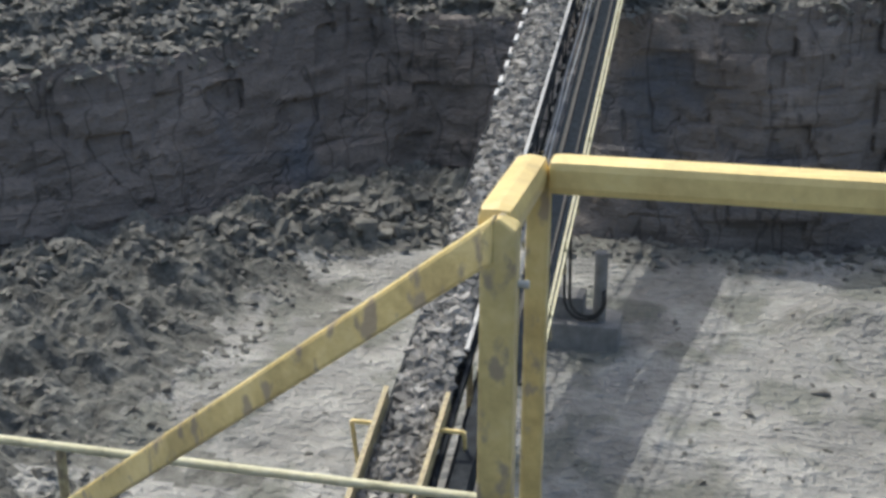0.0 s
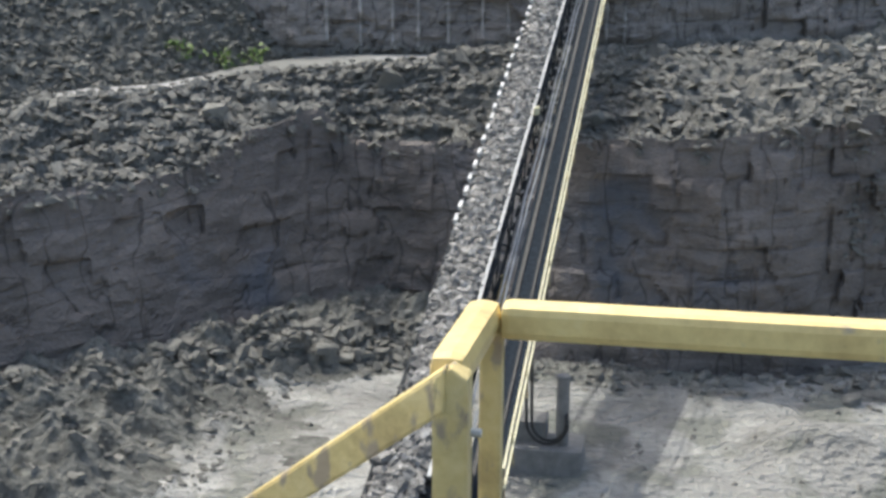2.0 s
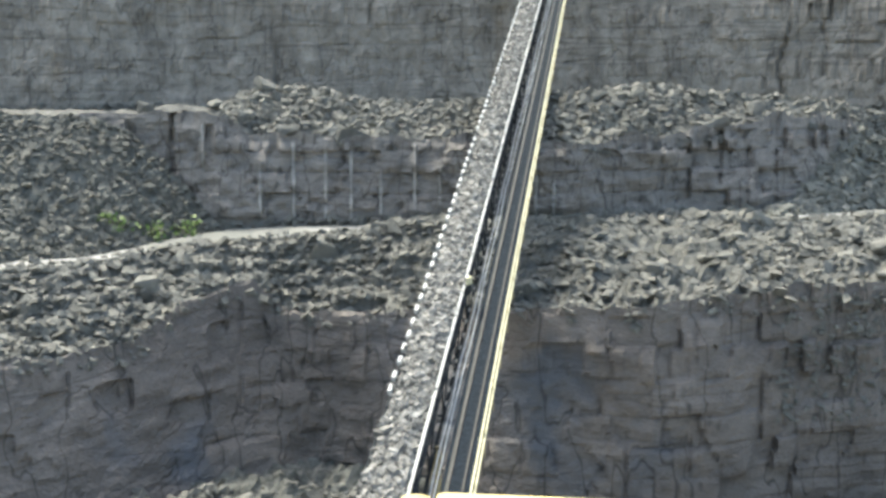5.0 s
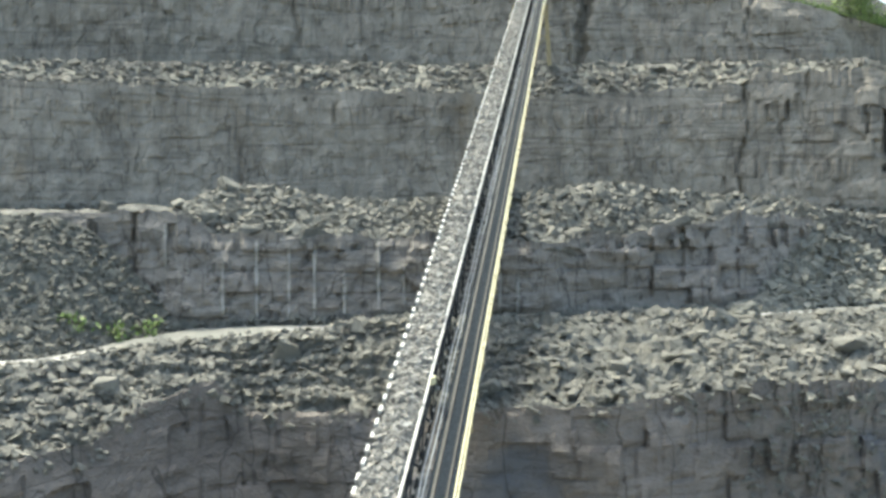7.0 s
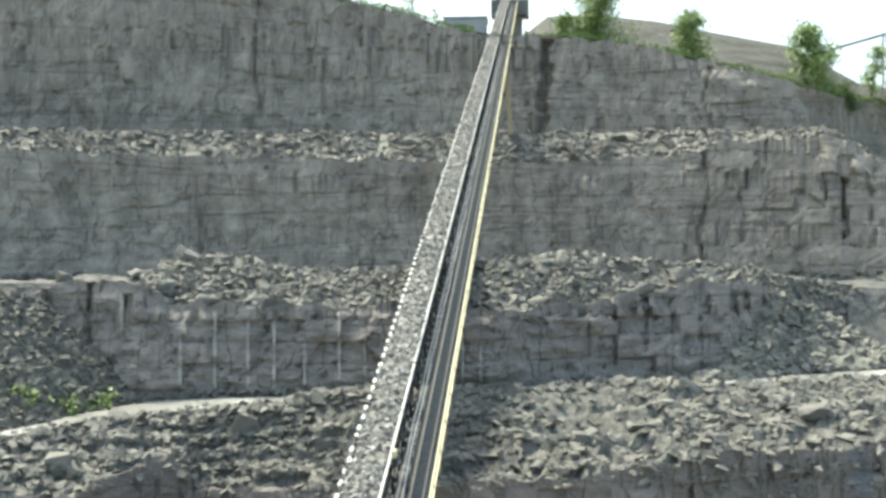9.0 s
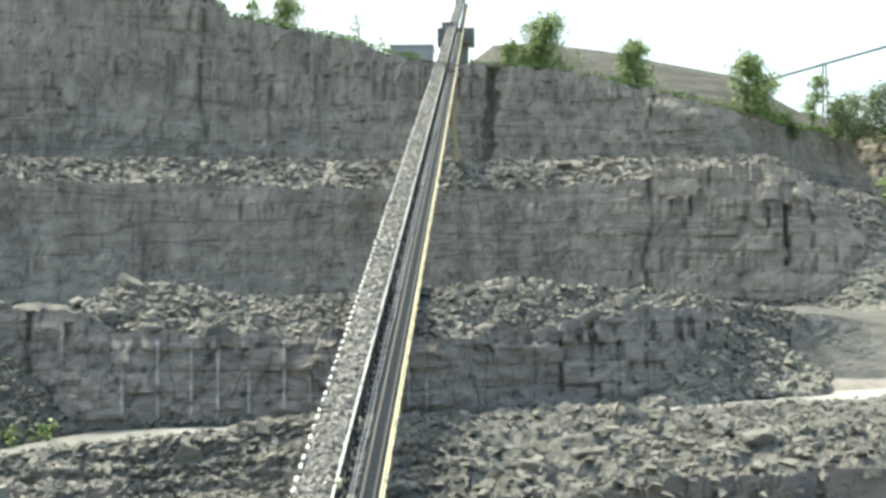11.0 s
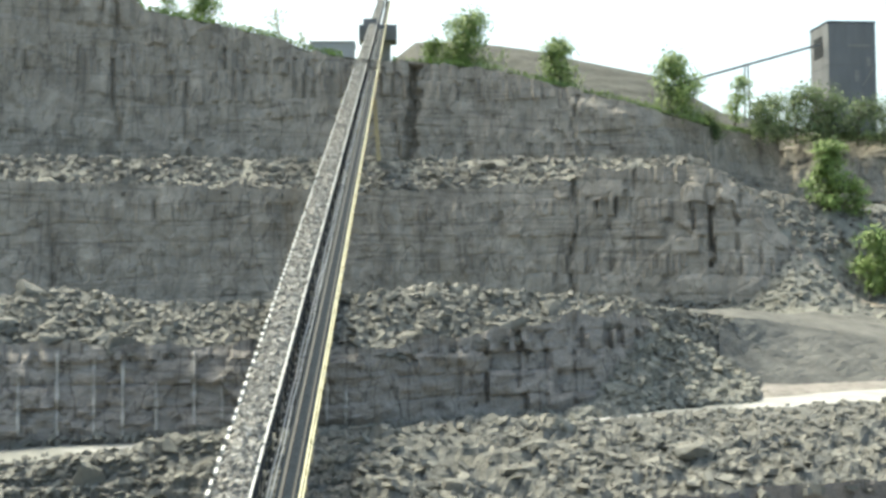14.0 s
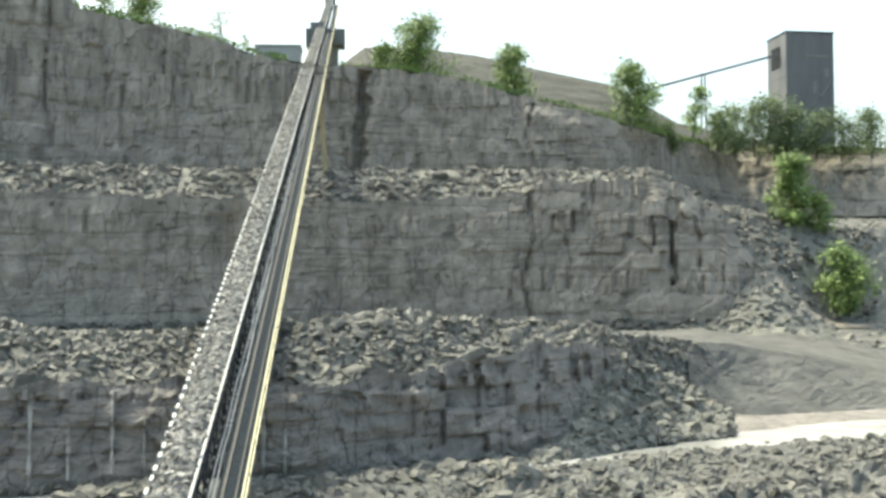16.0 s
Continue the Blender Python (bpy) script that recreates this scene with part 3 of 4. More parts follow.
xs, ys = np.arange(-42, 30.1, 0.2), np.arange(-6, 52.1, 0.2)
nx = len(xs)
f_verts = [(float(x), float(y), floor_z(float(x), float(y)) if y > 14 else 0.0) for y in ys for x in xs]
f_faces = [(k, k + 1, k + nx + 1, k + nx) for j in range(len(ys) - 1) for k in range(j * nx, j * nx + nx - 1)]
floor = mesh_object("floor", f_verts, f_faces, M_FLOOR)
floor.data.materials.append(M_SPOIL)
for p in floor.data.polygons:
    c = p.center
    if c.y > 15 and (c.x < -8 or c.y > 41.8) and c.z > 0.2 + 0.55 * noise.noise(Vector((c.x * 0.22, c.y * 0.5, 6))) + 0.15 * noise.noise(Vector((c.x * 0.9, c.y * 1.5, 2))):
        p.material_index = 1
tagged(floor, "pale dusty quarry floor with spoil heaps and tracks", "quarry floor", kind="structure")

# ---- broken rock ----
stones("rubble", strew(P_S1, -38, 24, 27000, 0.07, 0.5, 1, 0.02, 1.0, power=3.3, clump=1.0), M_RUBBLE, flat=0.42, label="broken grey limestone on the lower bench slope", category="rubble", seed=2)
stones("rubble", strew(P_ROAD, -11, 6.5, 1300, 0.1, 0.75, 21, 0.0, 0.45, power=2.2), M_RUBBLE, label="low berm of broken rock along the haul road", category="rubble", seed=21)
stones("rubble", [p for p in strew(P_S2, -17.6, 15, 16000, 0.08, 0.52, 3, -0.02, 1.0, power=3.0, clump=0.9) if math.degrees(math.atan2(p[0], p[1])) < 14.7 - 0.13 * (math.hypot(p[0], p[1]) - 89)], M_RUBBLE, label="broken limestone slabs heaped on the middle bench crest", category="rubble", seed=4)
stones("rubble", strew(P_S3, -32, 21.5, 11000, 0.12, 0.85, 5, -0.02, 1.04, power=3.0, clump=1.2), M_RUBBLE_TOP, label="weathered broken rock along the upper bench crest", category="rubble", seed=6)
stones("rubble", strew(P_W1, 7.5, 15, 700, 0.06, 0.3, 22, 0.45, 0.97, sink=0.45, power=2.4, clump=1.8), M_RUBBLE, label="broken blocks caught on ledges of the lower face", category="rubble", seed=22)
stones("rubble", strew(P_W1, -38, 24, 320, 0.1, 0.45, 7, 0.92, 1.0, sink=0.35, clump=0.8), M_RUBBLE, label="loose blocks hanging on the lower face", category="rubble", seed=8)
stones("rubble", strew(P_HEAP, -33.5, -17.5, 9000, 0.05, 0.42, 13, 0.0, 1.0, power=3.4), M_HEAP, label="talus of fine broken limestone beside the middle face", category="rubble", seed=13)
stones("rubble", strew(P_MTALUS, 7.0, 14.8, 3600, 0.09, 0.7, 14, 0.0, 1.0, power=2.6), M_TALUS, label="talus at the end of the middle face", category="rubble", seed=14)
stones("rubble", strew(P_W2, -20, 12, 500, 0.1, 0.5, 15, 0.0, 0.06, sink=0.0), M_RUBBLE, label="fallen stones at the foot of the middle face", category="rubble", seed=15)
stones("rubble", strew(P_TALUS, 11.5, 25, 2200, 0.12, 0.7, 16, 0.0, 1.0, power=3.2, clump=0.9), M_TALUS, label="talus slope at the end of the upper face", category="rubble", seed=16)
stones("rubble", strew(P_ROAD, -36, 24, 500, 0.1, 0.4, 9, 0.0, 0.12), M_RUBBLE, label="stones along the haul road edge", category="rubble", seed=9)
stones("rubble", strew(P_B3, -30, 22, 900, 0.25, 0.9, 10, 0.0, 0.9), M_RUBBLE, label="scattered rock on the upper bench", category="rubble", seed=10)
stones("rubble", strew(P_W3, -30, 15, 900, 0.25, 0.9, 11, 0.0, 0.06, sink=0.0), M_RUBBLE, label="fallen rock at the foot of the upper face", category="rubble", seed=11)
rng = random.Random(5)
spots = []
for _ in range(5200):
    t = rng.random()
    if t < 0.3:
        u = rng.random()
        x, y = -15 + 7.5 * u + rng.gauss(0, 0.8), 40.5 + 4.2 * u + rng.gauss(0, 0.6)
    elif t < 0.42:
        u = rng.random()
        x, y = -21.5 + 8 * u + rng.gauss(0, 0.8), 32.5 + 8.4 * u + rng.gauss(0, 0.7)
    elif t < 0.55:
        x, y = rng.uniform(-5, 14), 43.3 + rng.gauss(0, 0.8)
    elif t < 0.93:
        y = rng.uniform(19, 42)
        x = -12.6 - 12 * rng.random() ** 1.2
    else:
        x, y = rng.uniform(-13, 9), rng.uniform(22, 43)
    s = 0.05 + (0.42 if t < 0.55 else 0.22) * rng.random() ** 3.4
    spots.append((x, y, floor_z(x, y) + s * 0.1, s))
stones("rubble", spots, M_RUBBLE, label="fallen stones on the pit floor below the face", category="rubble", seed=12)


def boulder(x, y, z, s, seed, label):
    r = random.Random(seed)
    bm = bmesh.new()
    for _ in range(16):
        p = Vector((r.uniform(-1, 1), r.uniform(-1, 1), r.uniform(-1, 1)))
        p = p / max(abs(p.x), abs(p.y), abs(p.z)) * r.uniform(0.78, 1.0)
        bm.verts.new(Vector((p.x * 0.62, p.y * 0.46, p.z * 0.34)) * s)
    hull = bmesh.ops.convex_hull(bm, input=bm.verts)
    bmesh.ops.delete(bm, geom=list({v for v in hull["geom_interior"] + hull["geom_unused"] if isinstance(v, bmesh.types.BMVert)}), context="VERTS")
    bmesh.ops.bevel(bm, geom=list(bm.edges), offset=s * 0.02, segments=1, affect="EDGES")
    ob = part("boulder", bm, M_RUBBLE)
    ob.matrix_world = pose(x, y, z + s * 0.2, r.uniform(-20, 20), r.uniform(-20, 20), r.uniform(0, 360))
    return tagged(ob, label, "boulder", "fallen boulders")


for n, (x, y, s) in enumerate([(-12.0, 41.2, 0.9), (-11.4, 41.4, 0.7), (-10.3, 42.6, 0.6), (-8.9, 43.6, 0.8), (-12.9, 42.6, 0.7), (-8.0, 42.4, 0.35), (6.1, 41.6, 0.6), (2.6, 41.9, 0.4)]):
    boulder(x, y, floor_z(x, y), s, n, "pale grey limestone boulder fallen on the pit floor")
for n, (a, f, s) in enumerate([(-13.0, 0.75, 1.3), (-21.0, 0.55, 0.9), (2.0, 0.35, 0.9), (6.6, 0.9, 1.2), (9.5, 0.3, 1.1), (12, 0.45, 1.3), (-4.0, 0.3, 0.9)]):
    boulder(*P_S1(a, f), s, 20 + n, "large limestone block on the lower rubble slope")
for n, (a, f, s) in enumerate([(-12.0, 0.05, 1.3), (-4.5, 0.1, 1.2), (1.2, 0.75, 1.2), (4.6, 0.2, 1.5), (6.2, 0.6, 1.2), (-15.5, 0.9, 1.3)]):
    boulder(*P_S2(a, f), s, 40 + n, "large limestone block on the middle bench crest")

pick = random.Random(9)
for n in range(26):
    boulder(*P_S1(pick.uniform(-28, 18), pick.uniform(0.15, 0.95)), pick.uniform(0.45, 0.8), 60 + n, "limestone block lying on the lower rubble slope")
for n in range(20):
    boulder(*P_S2(pick.uniform(-24, 12), pick.uniform(0.1, 0.95)), pick.uniform(0.6, 1.0), 90 + n, "limestone block lying on the middle bench crest")
for n in range(14):
    boulder(*P_S3(pick.uniform(-22, 14), pick.uniform(0.1, 0.95)), pick.uniform(0.8, 1.4), 120 + n, "limestone block lying on the upper bench crest")

# pale drill-hole traces left down the middle face
for a, f0, f1 in ((-18.4, 0.5, 0.9), (-15.9, 0.15, 0.7), (-14.4, 0.1, 0.92), (-12.95, 0.05, 0.85), (-11.8, 0.02, 0.9), (-10.45, 0.1, 0.6), (-8.9, 0.15, 0.93), (-7.75, 0.2, 0.65), (-3.4, 0.05, 0.7), (-2.6, 0.05, 0.55)):
    bm = bmesh.new()
    rings = []
    for k in range(17):
        x, y, z = P_W2(a, f0 + (f1 - f0) * k / 16)
        r, wide = math.hypot(x, y) - 0.12, 0.10 + 0.07 * noise.noise(Vector((a * 3, z * 1.3, 0)))
        rings.append([bm.verts.new(((r + dr) * math.sin(radians(a) + dx * wide / r), (r + dr) * math.cos(radians(a) + dx * wide / r), z)) for dx, dr in ((-1, 0.3), (-0.6, 0.03), (0, 0.0), (0.6, 0.03), (1, 0.3))])
    for p, q in zip(rings, rings[1:]):
        for i in range(4):
            bm.faces.new((p[i], p[i + 1], q[i + 1], q[i]))
    part("drill_trace", bm, M_TRACE, wall_middle, "pale dusty half-round drill trace")

# ---- conveyor ----
SLOPE = math.atan(0.3102)
CX, BZ = -5.53, -3.85          # middle of the belt, and its height over y = 0
Y0, Y1 = 15.5, 304.0


def on_belt(y, dx=0.0, dn=0.0):
    """A point on the belt line over y, dx to the side, dn square to the belt."""
    return Vector((CX + dx, y - dn * math.sin(SLOPE), BZ + 0.3102 * y + dn * math.cos(SLOPE)))


conveyor = empty("conveyor")
tagged(conveyor, "long inclined belt conveyor with dusty yellow handrail and walkway", "conveyor")


def cpart(name, bm, mat, label="", parent=None):
    return part(name, bm, mat, parent or conveyor, label)


bm = bmesh.new()
prof = [(-0.56, 0.20), (-0.22, 0.0), (0.22, 0.0), (0.56, 0.20)]
loops = [[bm.verts.new(on_belt(y, dx, dn)) for dx, dn in prof] + [bm.verts.new(on_belt(y, dx, dn - 0.02)) for dx, dn in reversed(prof)] for y in (Y0, Y1)]
for i in range(8):
    bm.faces.new((loops[0][i], loops[0][(i + 1) % 8], loops[1][(i + 1) % 8], loops[1][i]))
cpart("belt", bm, M_RUBBER, "troughed black rubber belt")
bm = bmesh.new()
add_bar(bm, on_belt(Y0, 0, -0.55), on_belt(Y1, 0, -0.55), 1.1, 0.02)
cpart("return_belt", bm, M_RUBBER, "black return belt under the carrying run")
for side in (-1, 1):
    bm = bmesh.new()
    add_bar(bm, on_belt(Y0, side * 0.70, -0.12), on_belt(Y1, side * 0.70, -0.12), 0.08, 0.18)
    add_bar(bm, on_belt(Y0, side * 0.70, -1.15), on_belt(Y1, side * 0.70, -1.15), 0.08, 0.10)
    y = 27.0
    while y < 296:
        add_bar(bm, on_belt(y, side * 0.70, -0.15), on_belt(y, side * 0.70, -1.15), 0.05)
        add_bar(bm, on_belt(y, side * 0.70, -1.15), on_belt(y + 1.5, side * 0.70, -0.15), 0.05)
        add_bar(bm, on_belt(y + 1.5, side * 0.70, -0.15), on_belt(y + 3.0, side * 0.70, -1.15), 0.05)
        y += 3.0
    cpart("truss", bm, M_DARK, "lattice side truss of dark steel")
bm = bmesh.new()
add_bar(bm, on_belt(Y0 + 9, 0.655, 0.24), on_belt(Y1, 0.655, 0.24), 0.09, 0.06)
cpart("belt_guard", bm, M_GUARD, "pale worn steel edge strip beside the belt")
bm = bmesh.new()
add_bar(bm, on_belt(Y0 + 9, 1.70, -0.62), on_belt(Y1, 1.70, -0.62), 0.95, 0.05)
cpart("walkway", bm, M_WALKWAY, "dark steel grating walkway beside the belt")
for dx, w in ((1.4, 0.10), (1.82, 0.06)):
    bm = bmesh.new()
    add_bar(bm, on_belt(Y0 + 9, dx, -0.57), on_belt(Y1, dx, -0.57), w, 0.05)
    cpart("tread_strip", bm, M_RUBBER, "dark strip along the walkway")
for dx, dn, w in ((1.0, -0.45, 0.03), (1.13, -0.55, 0.03)):
    bm = bmesh.new()
    y = Y0 + 9
    pts = []
    while y < Y1:
        pts.append(on_belt(y, dx + random.uniform(-0.04, 0.04), dn + random.uniform(-0.03, 0.03)))
        y += 2.2
    for a, b in zip(pts, pts[1:]):
        add_pipe(bm, a, b, w, 6)
    cpart("cable", bm, M_STEEL, "dusty cable slung along the conveyor")
for dn in (0.62, 0.08):
    bm = bmesh.new()
    add_bar(bm, on_belt(Y0 + 9, 2.27, dn), on_belt(Y1, 2.27, dn), 0.05, 0.05)
    cpart("handrail", bm, M_CREAM, "dusty yellow walkway handrail")
bm = bmesh.new()
add_bar(bm, on_belt(20, 2.24, 0.55), on_belt(20, 2.24, -0.62), 0.045)
post = cpart("post", bm, M_YELLOW_OLD)
for y in np.arange(26, 300, 2.4):
    o = post.copy()
    scene.collection.objects.link(o)
    o.location = on_belt(float(y)) - on_belt(20)
post.location = on_belt(24.6) - on_belt(20)

# pale light box on the belt edge
bm = bmesh.new()
add_box(bm, on_belt(42.2, 0.80, 0.34), (0.16, 0.55, 0.26), None, 0.03)
cpart("light_box", bm, M_CREAM, "small pale yellow box on the belt edge")

# troughing idlers, one frame each
bm = bmesh.new()
add_box(bm, (0, 0, -0.10), (1.5, 0.06, 0.06))
for a, b in (((-0.22, 0, -0.07), (0.22, 0, -0.07)), ((-0.56, 0, 0.13), (-0.24, 0, -0.06)), ((0.24, 0, -0.06), (0.56, 0, 0.13))):
    add_pipe(bm, a, b, 0.06, 8)
for s in (-1, 1):
    add_box(bm, (s * 0.62, 0, 0.02), (0.05, 0.07, 0.24))
idler = cpart("idler", bm, M_DARK)
tilt = Matrix.Rotation(SLOPE, 4, "X")
idler.matrix_basis = Matrix.Translation(on_belt(23.5)) @ tilt
for k in range(1, 14):
    copy_thing(idler, Matrix.Translation(on_belt(23.5 + 0.84 * k)) @ tilt)
capped = copy_thing(idler, Matrix.Translation(on_belt(23.5 + 0.84 * 14)) @ tilt)
bm = bmesh.new()
add_box(bm, (-0.69, 0, 0.17), (0.13, 0.42, 0.16), None, 0.03)
part("idler_cap", bm, M_ROLLER, capped, "pale end cap of the idler")
bm = bmesh.new()
add_box(bm, (0.92, 0, -0.24), (0.06, 0.22, 0.07), None, 0.015)
part("idler_foot", bm, M_CONCRETE, capped)
jit = random.Random(31)
for k in range(15, 262):
    copy_thing(capped, Matrix.Translation(on_belt(23.5 + 0.84 * k + jit.uniform(-0.08, 0.08), jit.uniform(-0.015, 0.015))) @ tilt)

# loading skirts, brackets and tail pulley
for s in (-1, 1):
    bm = bmesh.new()
    add_bar(bm, on_belt(Y0 + 0.5, s * 0.60, 0.42), on_belt(22.8, s * 0.65, 0.42), 0.05, 0.42)
    add_bar(bm, on_belt(Y0 + 0.5, s * 0.60, 0.64), on_belt(22.8, s * 0.65, 0.64), 0.10, 0.03)
    sk = cpart("skirt_board", bm, M_YELLOW_OLD, "scuffed yellow skirt board at the loading end")
    for y in (17.5, 19.7, 21.9):
        bm = bmesh.new()
        add_bar(bm, on_belt(y, s * 0.62, 0.5), on_belt(y, s * 1.15, 0.5), 0.07)
        add_bar(bm, on_belt(y, s * 1.15, 0.5), on_belt(y, s * 1.15, -0.9), 0.07)
        part("bracket", bm, M_YELLOW, sk)
bm = bmesh.new()
add_bar(bm, on_belt(16, 1.2, -0.3), on_belt(25.6, 1.2, -0.3), 0.35, 0.7)
cpart("drive_guard", bm, M_DARK, "dark guard box beside the loading end")
bm = bmesh.new()
add_pipe(bm, on_belt(Y0, -0.65, -0.28), on_belt(Y0, 0.65, -0.28), 0.27, 20)
cpart("tail_pulley", bm, M_STEEL)
for y in (24.5, 19.0):
    bm = bmesh.new()
    for s in (-0.7, 0.7, 1.15):
        p = on_belt(y, s, -0.2)
        add_bar(bm, (p.x, p.y, -0.2), p, 0.12)
    cpart("leg", bm, M_YELLOW_OLD, "dusty yellow steel supports")

# concrete pier with yellow posts, grey riser pipe and hose loops at mid-floor
pier = empty("pier", (-3.85, 34.7, 0))
tagged(pier, "low concrete pier block on the pit floor under the conveyor", "pier")
bm = bmesh.new()
add_box(bm, (0.2, 0, 0.35), (2.7, 1.5, 0.9), None, 0.03)
part("footing", bm, M_CONCRETE, pier)
bm = bmesh.new()
add_box(bm, (-0.3, 0.2, 1.1), (1.5, 0.9, 0.7), None, 0.03)
part("plinth", bm, M_CONCRETE, pier)
for dx in (-2.3, -0.9):
    bm = bmesh.new()
    top = on_belt(34.7, 0, -1.2)
    add_bar(bm, (dx, 0, 0.8), (dx, 0, top.z), 0.16, 0.16)
    part("column", bm, M_YELLOW_OLD, pier, "dusty yellow support column")
bm = bmesh.new()
add_bar(bm, (-2.3, 0, 1.4), (-0.9, 0, 5.6), 0.08)
add_bar(bm, (-2.3, 0, 5.6), (-0.9, 0, 1.4), 0.08)
part("brace", bm, M_YELLOW_OLD, pier)
riser = empty("riser_pipe", (-2.92, 34.5, 0.8))
tagged(riser, "upright grey pipe with black hoses beside the pier", "pipe")
bm = bmesh.new()
add_pipe(bm, (0, 0, -0.02), (0, 0, 2.05), 0.19, 16)
add_pipe(bm, (0, 0, 2.01), (0, 0, 2.12), 0.215, 16)
part("pipe", bm, M_CONCRETE, riser)
for k, (dx, rad) in enumerate(((-0.42, 0.60), (-0.36, 0.50))):
    bm = bmesh.new()
    pts = [Vector((dx - rad - 0.02 - 0.06 * k, -0.3, 4.6)), Vector((dx - rad - 0.03, -0.3, 2.4))]
    pts += [Vector((dx - rad * math.cos(u), -0.3, 0.75 - rad * 1.1 * math.sin(u))) for u in np.linspace(0, math.pi, 12)]
    pts.append(Vector((dx + rad - 0.04, -0.1, 1.0)))
    for a, b in zip(pts, pts[1:]):
        add_pipe(bm, a, b, 0.045, 8)
    part("hose", bm, M_RUBBER, riser, "black rubber hose hanging in a loop")

# trestles on the benches and the transfer house on the rim
def trestle(y, ground, spread=1.1, thick=0.22):
    t = empty("trestle", (CX + 0.5, y, ground))
    tagged(t, "slender yellow steel trestle carrying the conveyor", "trestle", "conveyor trestles")
    top = on_belt(y, 0, -1.2).z - ground
    for s in (-1, 1):
        bm = bmesh.new()
        add_bar(bm, (s * (spread + 0.5), 0, -0.6), (s * spread, 0, top), thick, thick)
        part("leg", bm, M_YELLOW_OLD, t)
    bm = bmesh.new()
    n = max(1, int(top / 3))
    for k in range(n):
        z0, z1 = top * k / n, top * (k + 1) / n
        add_bar(bm, (-spread - 0.3, 0, z0), (spread + 0.3, 0, z1), 0.1)
        add_bar(bm, (-spread - 0.3, 0, z1), (spread + 0.3, 0, z1), 0.1)
    part("brace", bm, M_YELLOW_OLD, t)


trestle(139.5, 31.5, 1.7, 0.42)
trestle(176.0, 49.0)
trestle(266.0, 50.0)
house = empty("transfer_house", (-4.75, 226, 51))
tagged(house, "dark steel transfer house straddling the conveyor on the rim", "transfer house")
bm = bmesh.new()
add_box(bm, (0, 0, 13.4), (6.7, 4.5, 2.8), None, 0.05)
part("cabin", bm, M_CLAD, house)
bm = bmesh.new()
add_box(bm, (-1.4, 0, 15.4), (2.4, 3.0, 1.3), None, 0.05)
part("hood", bm, M_CLAD, house)
bm = bmesh.new()
add_box(bm, (0.4, 1, 5.9), (3.6, 3.5, 12.2), None, 0.05)
part("base", bm, M_CONCRETE, house)
head = empty("head_house", (CX, 307, 45))
tagged(head, "grey clad head house at the top of the conveyor", "head house")
bm = bmesh.new()
add_box(bm, (0, 5, 57), (6, 14, 9), None, 0.1)
part("cabin", bm, M_CLAD, head)
for sx in (-0.9, 0.9):
    for sy in (2, 10):
        bm = bmesh.new()
        add_bar(bm, (sx, sy, -8), (sx, sy, 52.8), 0.5)
        part("leg", bm, M_DARK, head)

# ---- stone load riding up the belt, in short lengths ----
def load_mesh(seed):
    r = random.Random(seed)
    bm = bmesh.new()
    n = 14
    rows = []
    for i in range(n + 1):
        y = -3.02 + 6.04 * i / n
        rows.append([bm.verts.new((x, y, z + (0.05 * noise.noise(Vector((x * 4, y * 2, seed))) if abs(x) < 0.5 else 0))) for x, z in ((-0.55, 0.19), (-0.36, 0.24), (-0.12, 0.30), (0.14, 0.30), (0.38, 0.24), (0.55, 0.19))])
    for a, b in zip(rows, rows[1:]):
        for i in range(5):
            bm.faces.new((a[i], a[i + 1], b[i + 1], b[i]))
    me = bpy.data.meshes.new("stone_load")
    bm.to_mesh(me)
    bm.free()
    me.materials.append(M_LOAD)
    spots = []
    for _ in range(760):
        x, y = r.uniform(-0.56, 0.56), r.uniform(-3.0, 3.0)
        s = 0.055 + 0.19 * r.random() ** 2.4
        spots.append((x, y, 0.19 + 0.12 * (1 - (x / 0.56) ** 2) + s * 0.10, s))
    ob = stones("stone_load", spots, M_LOAD, seed=seed, flat=0.7)
    bm = bmesh.new()
    bm.from_mesh(ob.data)
    bm.from_mesh(me)
    bm.to_mesh(ob.data)
    bm.free()
    return ob


SPEED, PIECE = 2.66, 6.0 * math.cos(SLOPE)
loads = [load_mesh(60 + k) for k in range(6)]
START = []
y, k = Y0 + 3.2 - 8 * PIECE, 0
while y < Y1 - 4:
    ob = loads[k] if k < 6 else copy_thing(loads[k % 6], Matrix())
    tagged(ob, "heap of crushed grey limestone riding on the belt", "stone load", "stone loads on the belt", "stuff")
    START.append((ob, y))
    y, k = y + PIECE, k + 1

hopper = empty("feed_hopper", (CX, 11.5, 0))
tagged(hopper, "steel discharge hopper feeding the conveyor tail", "hopper")
for dx, dy, w, d in ((-1.6, 0, 0.06, 8.6), (1.6, 0, 0.06, 8.6), (0, -4.3, 3.26, 0.06)):
    bm = bmesh.new()
    add_box(bm, (dx, dy, 2.3), (w, d, 4.9))
    part("plate", bm, M_DARK, hopper)
bm = bmesh.new()
add_box(bm, (0, 0, 4.8), (3.26, 8.6, 0.06))
part("lid", bm, M_DARK, hopper)

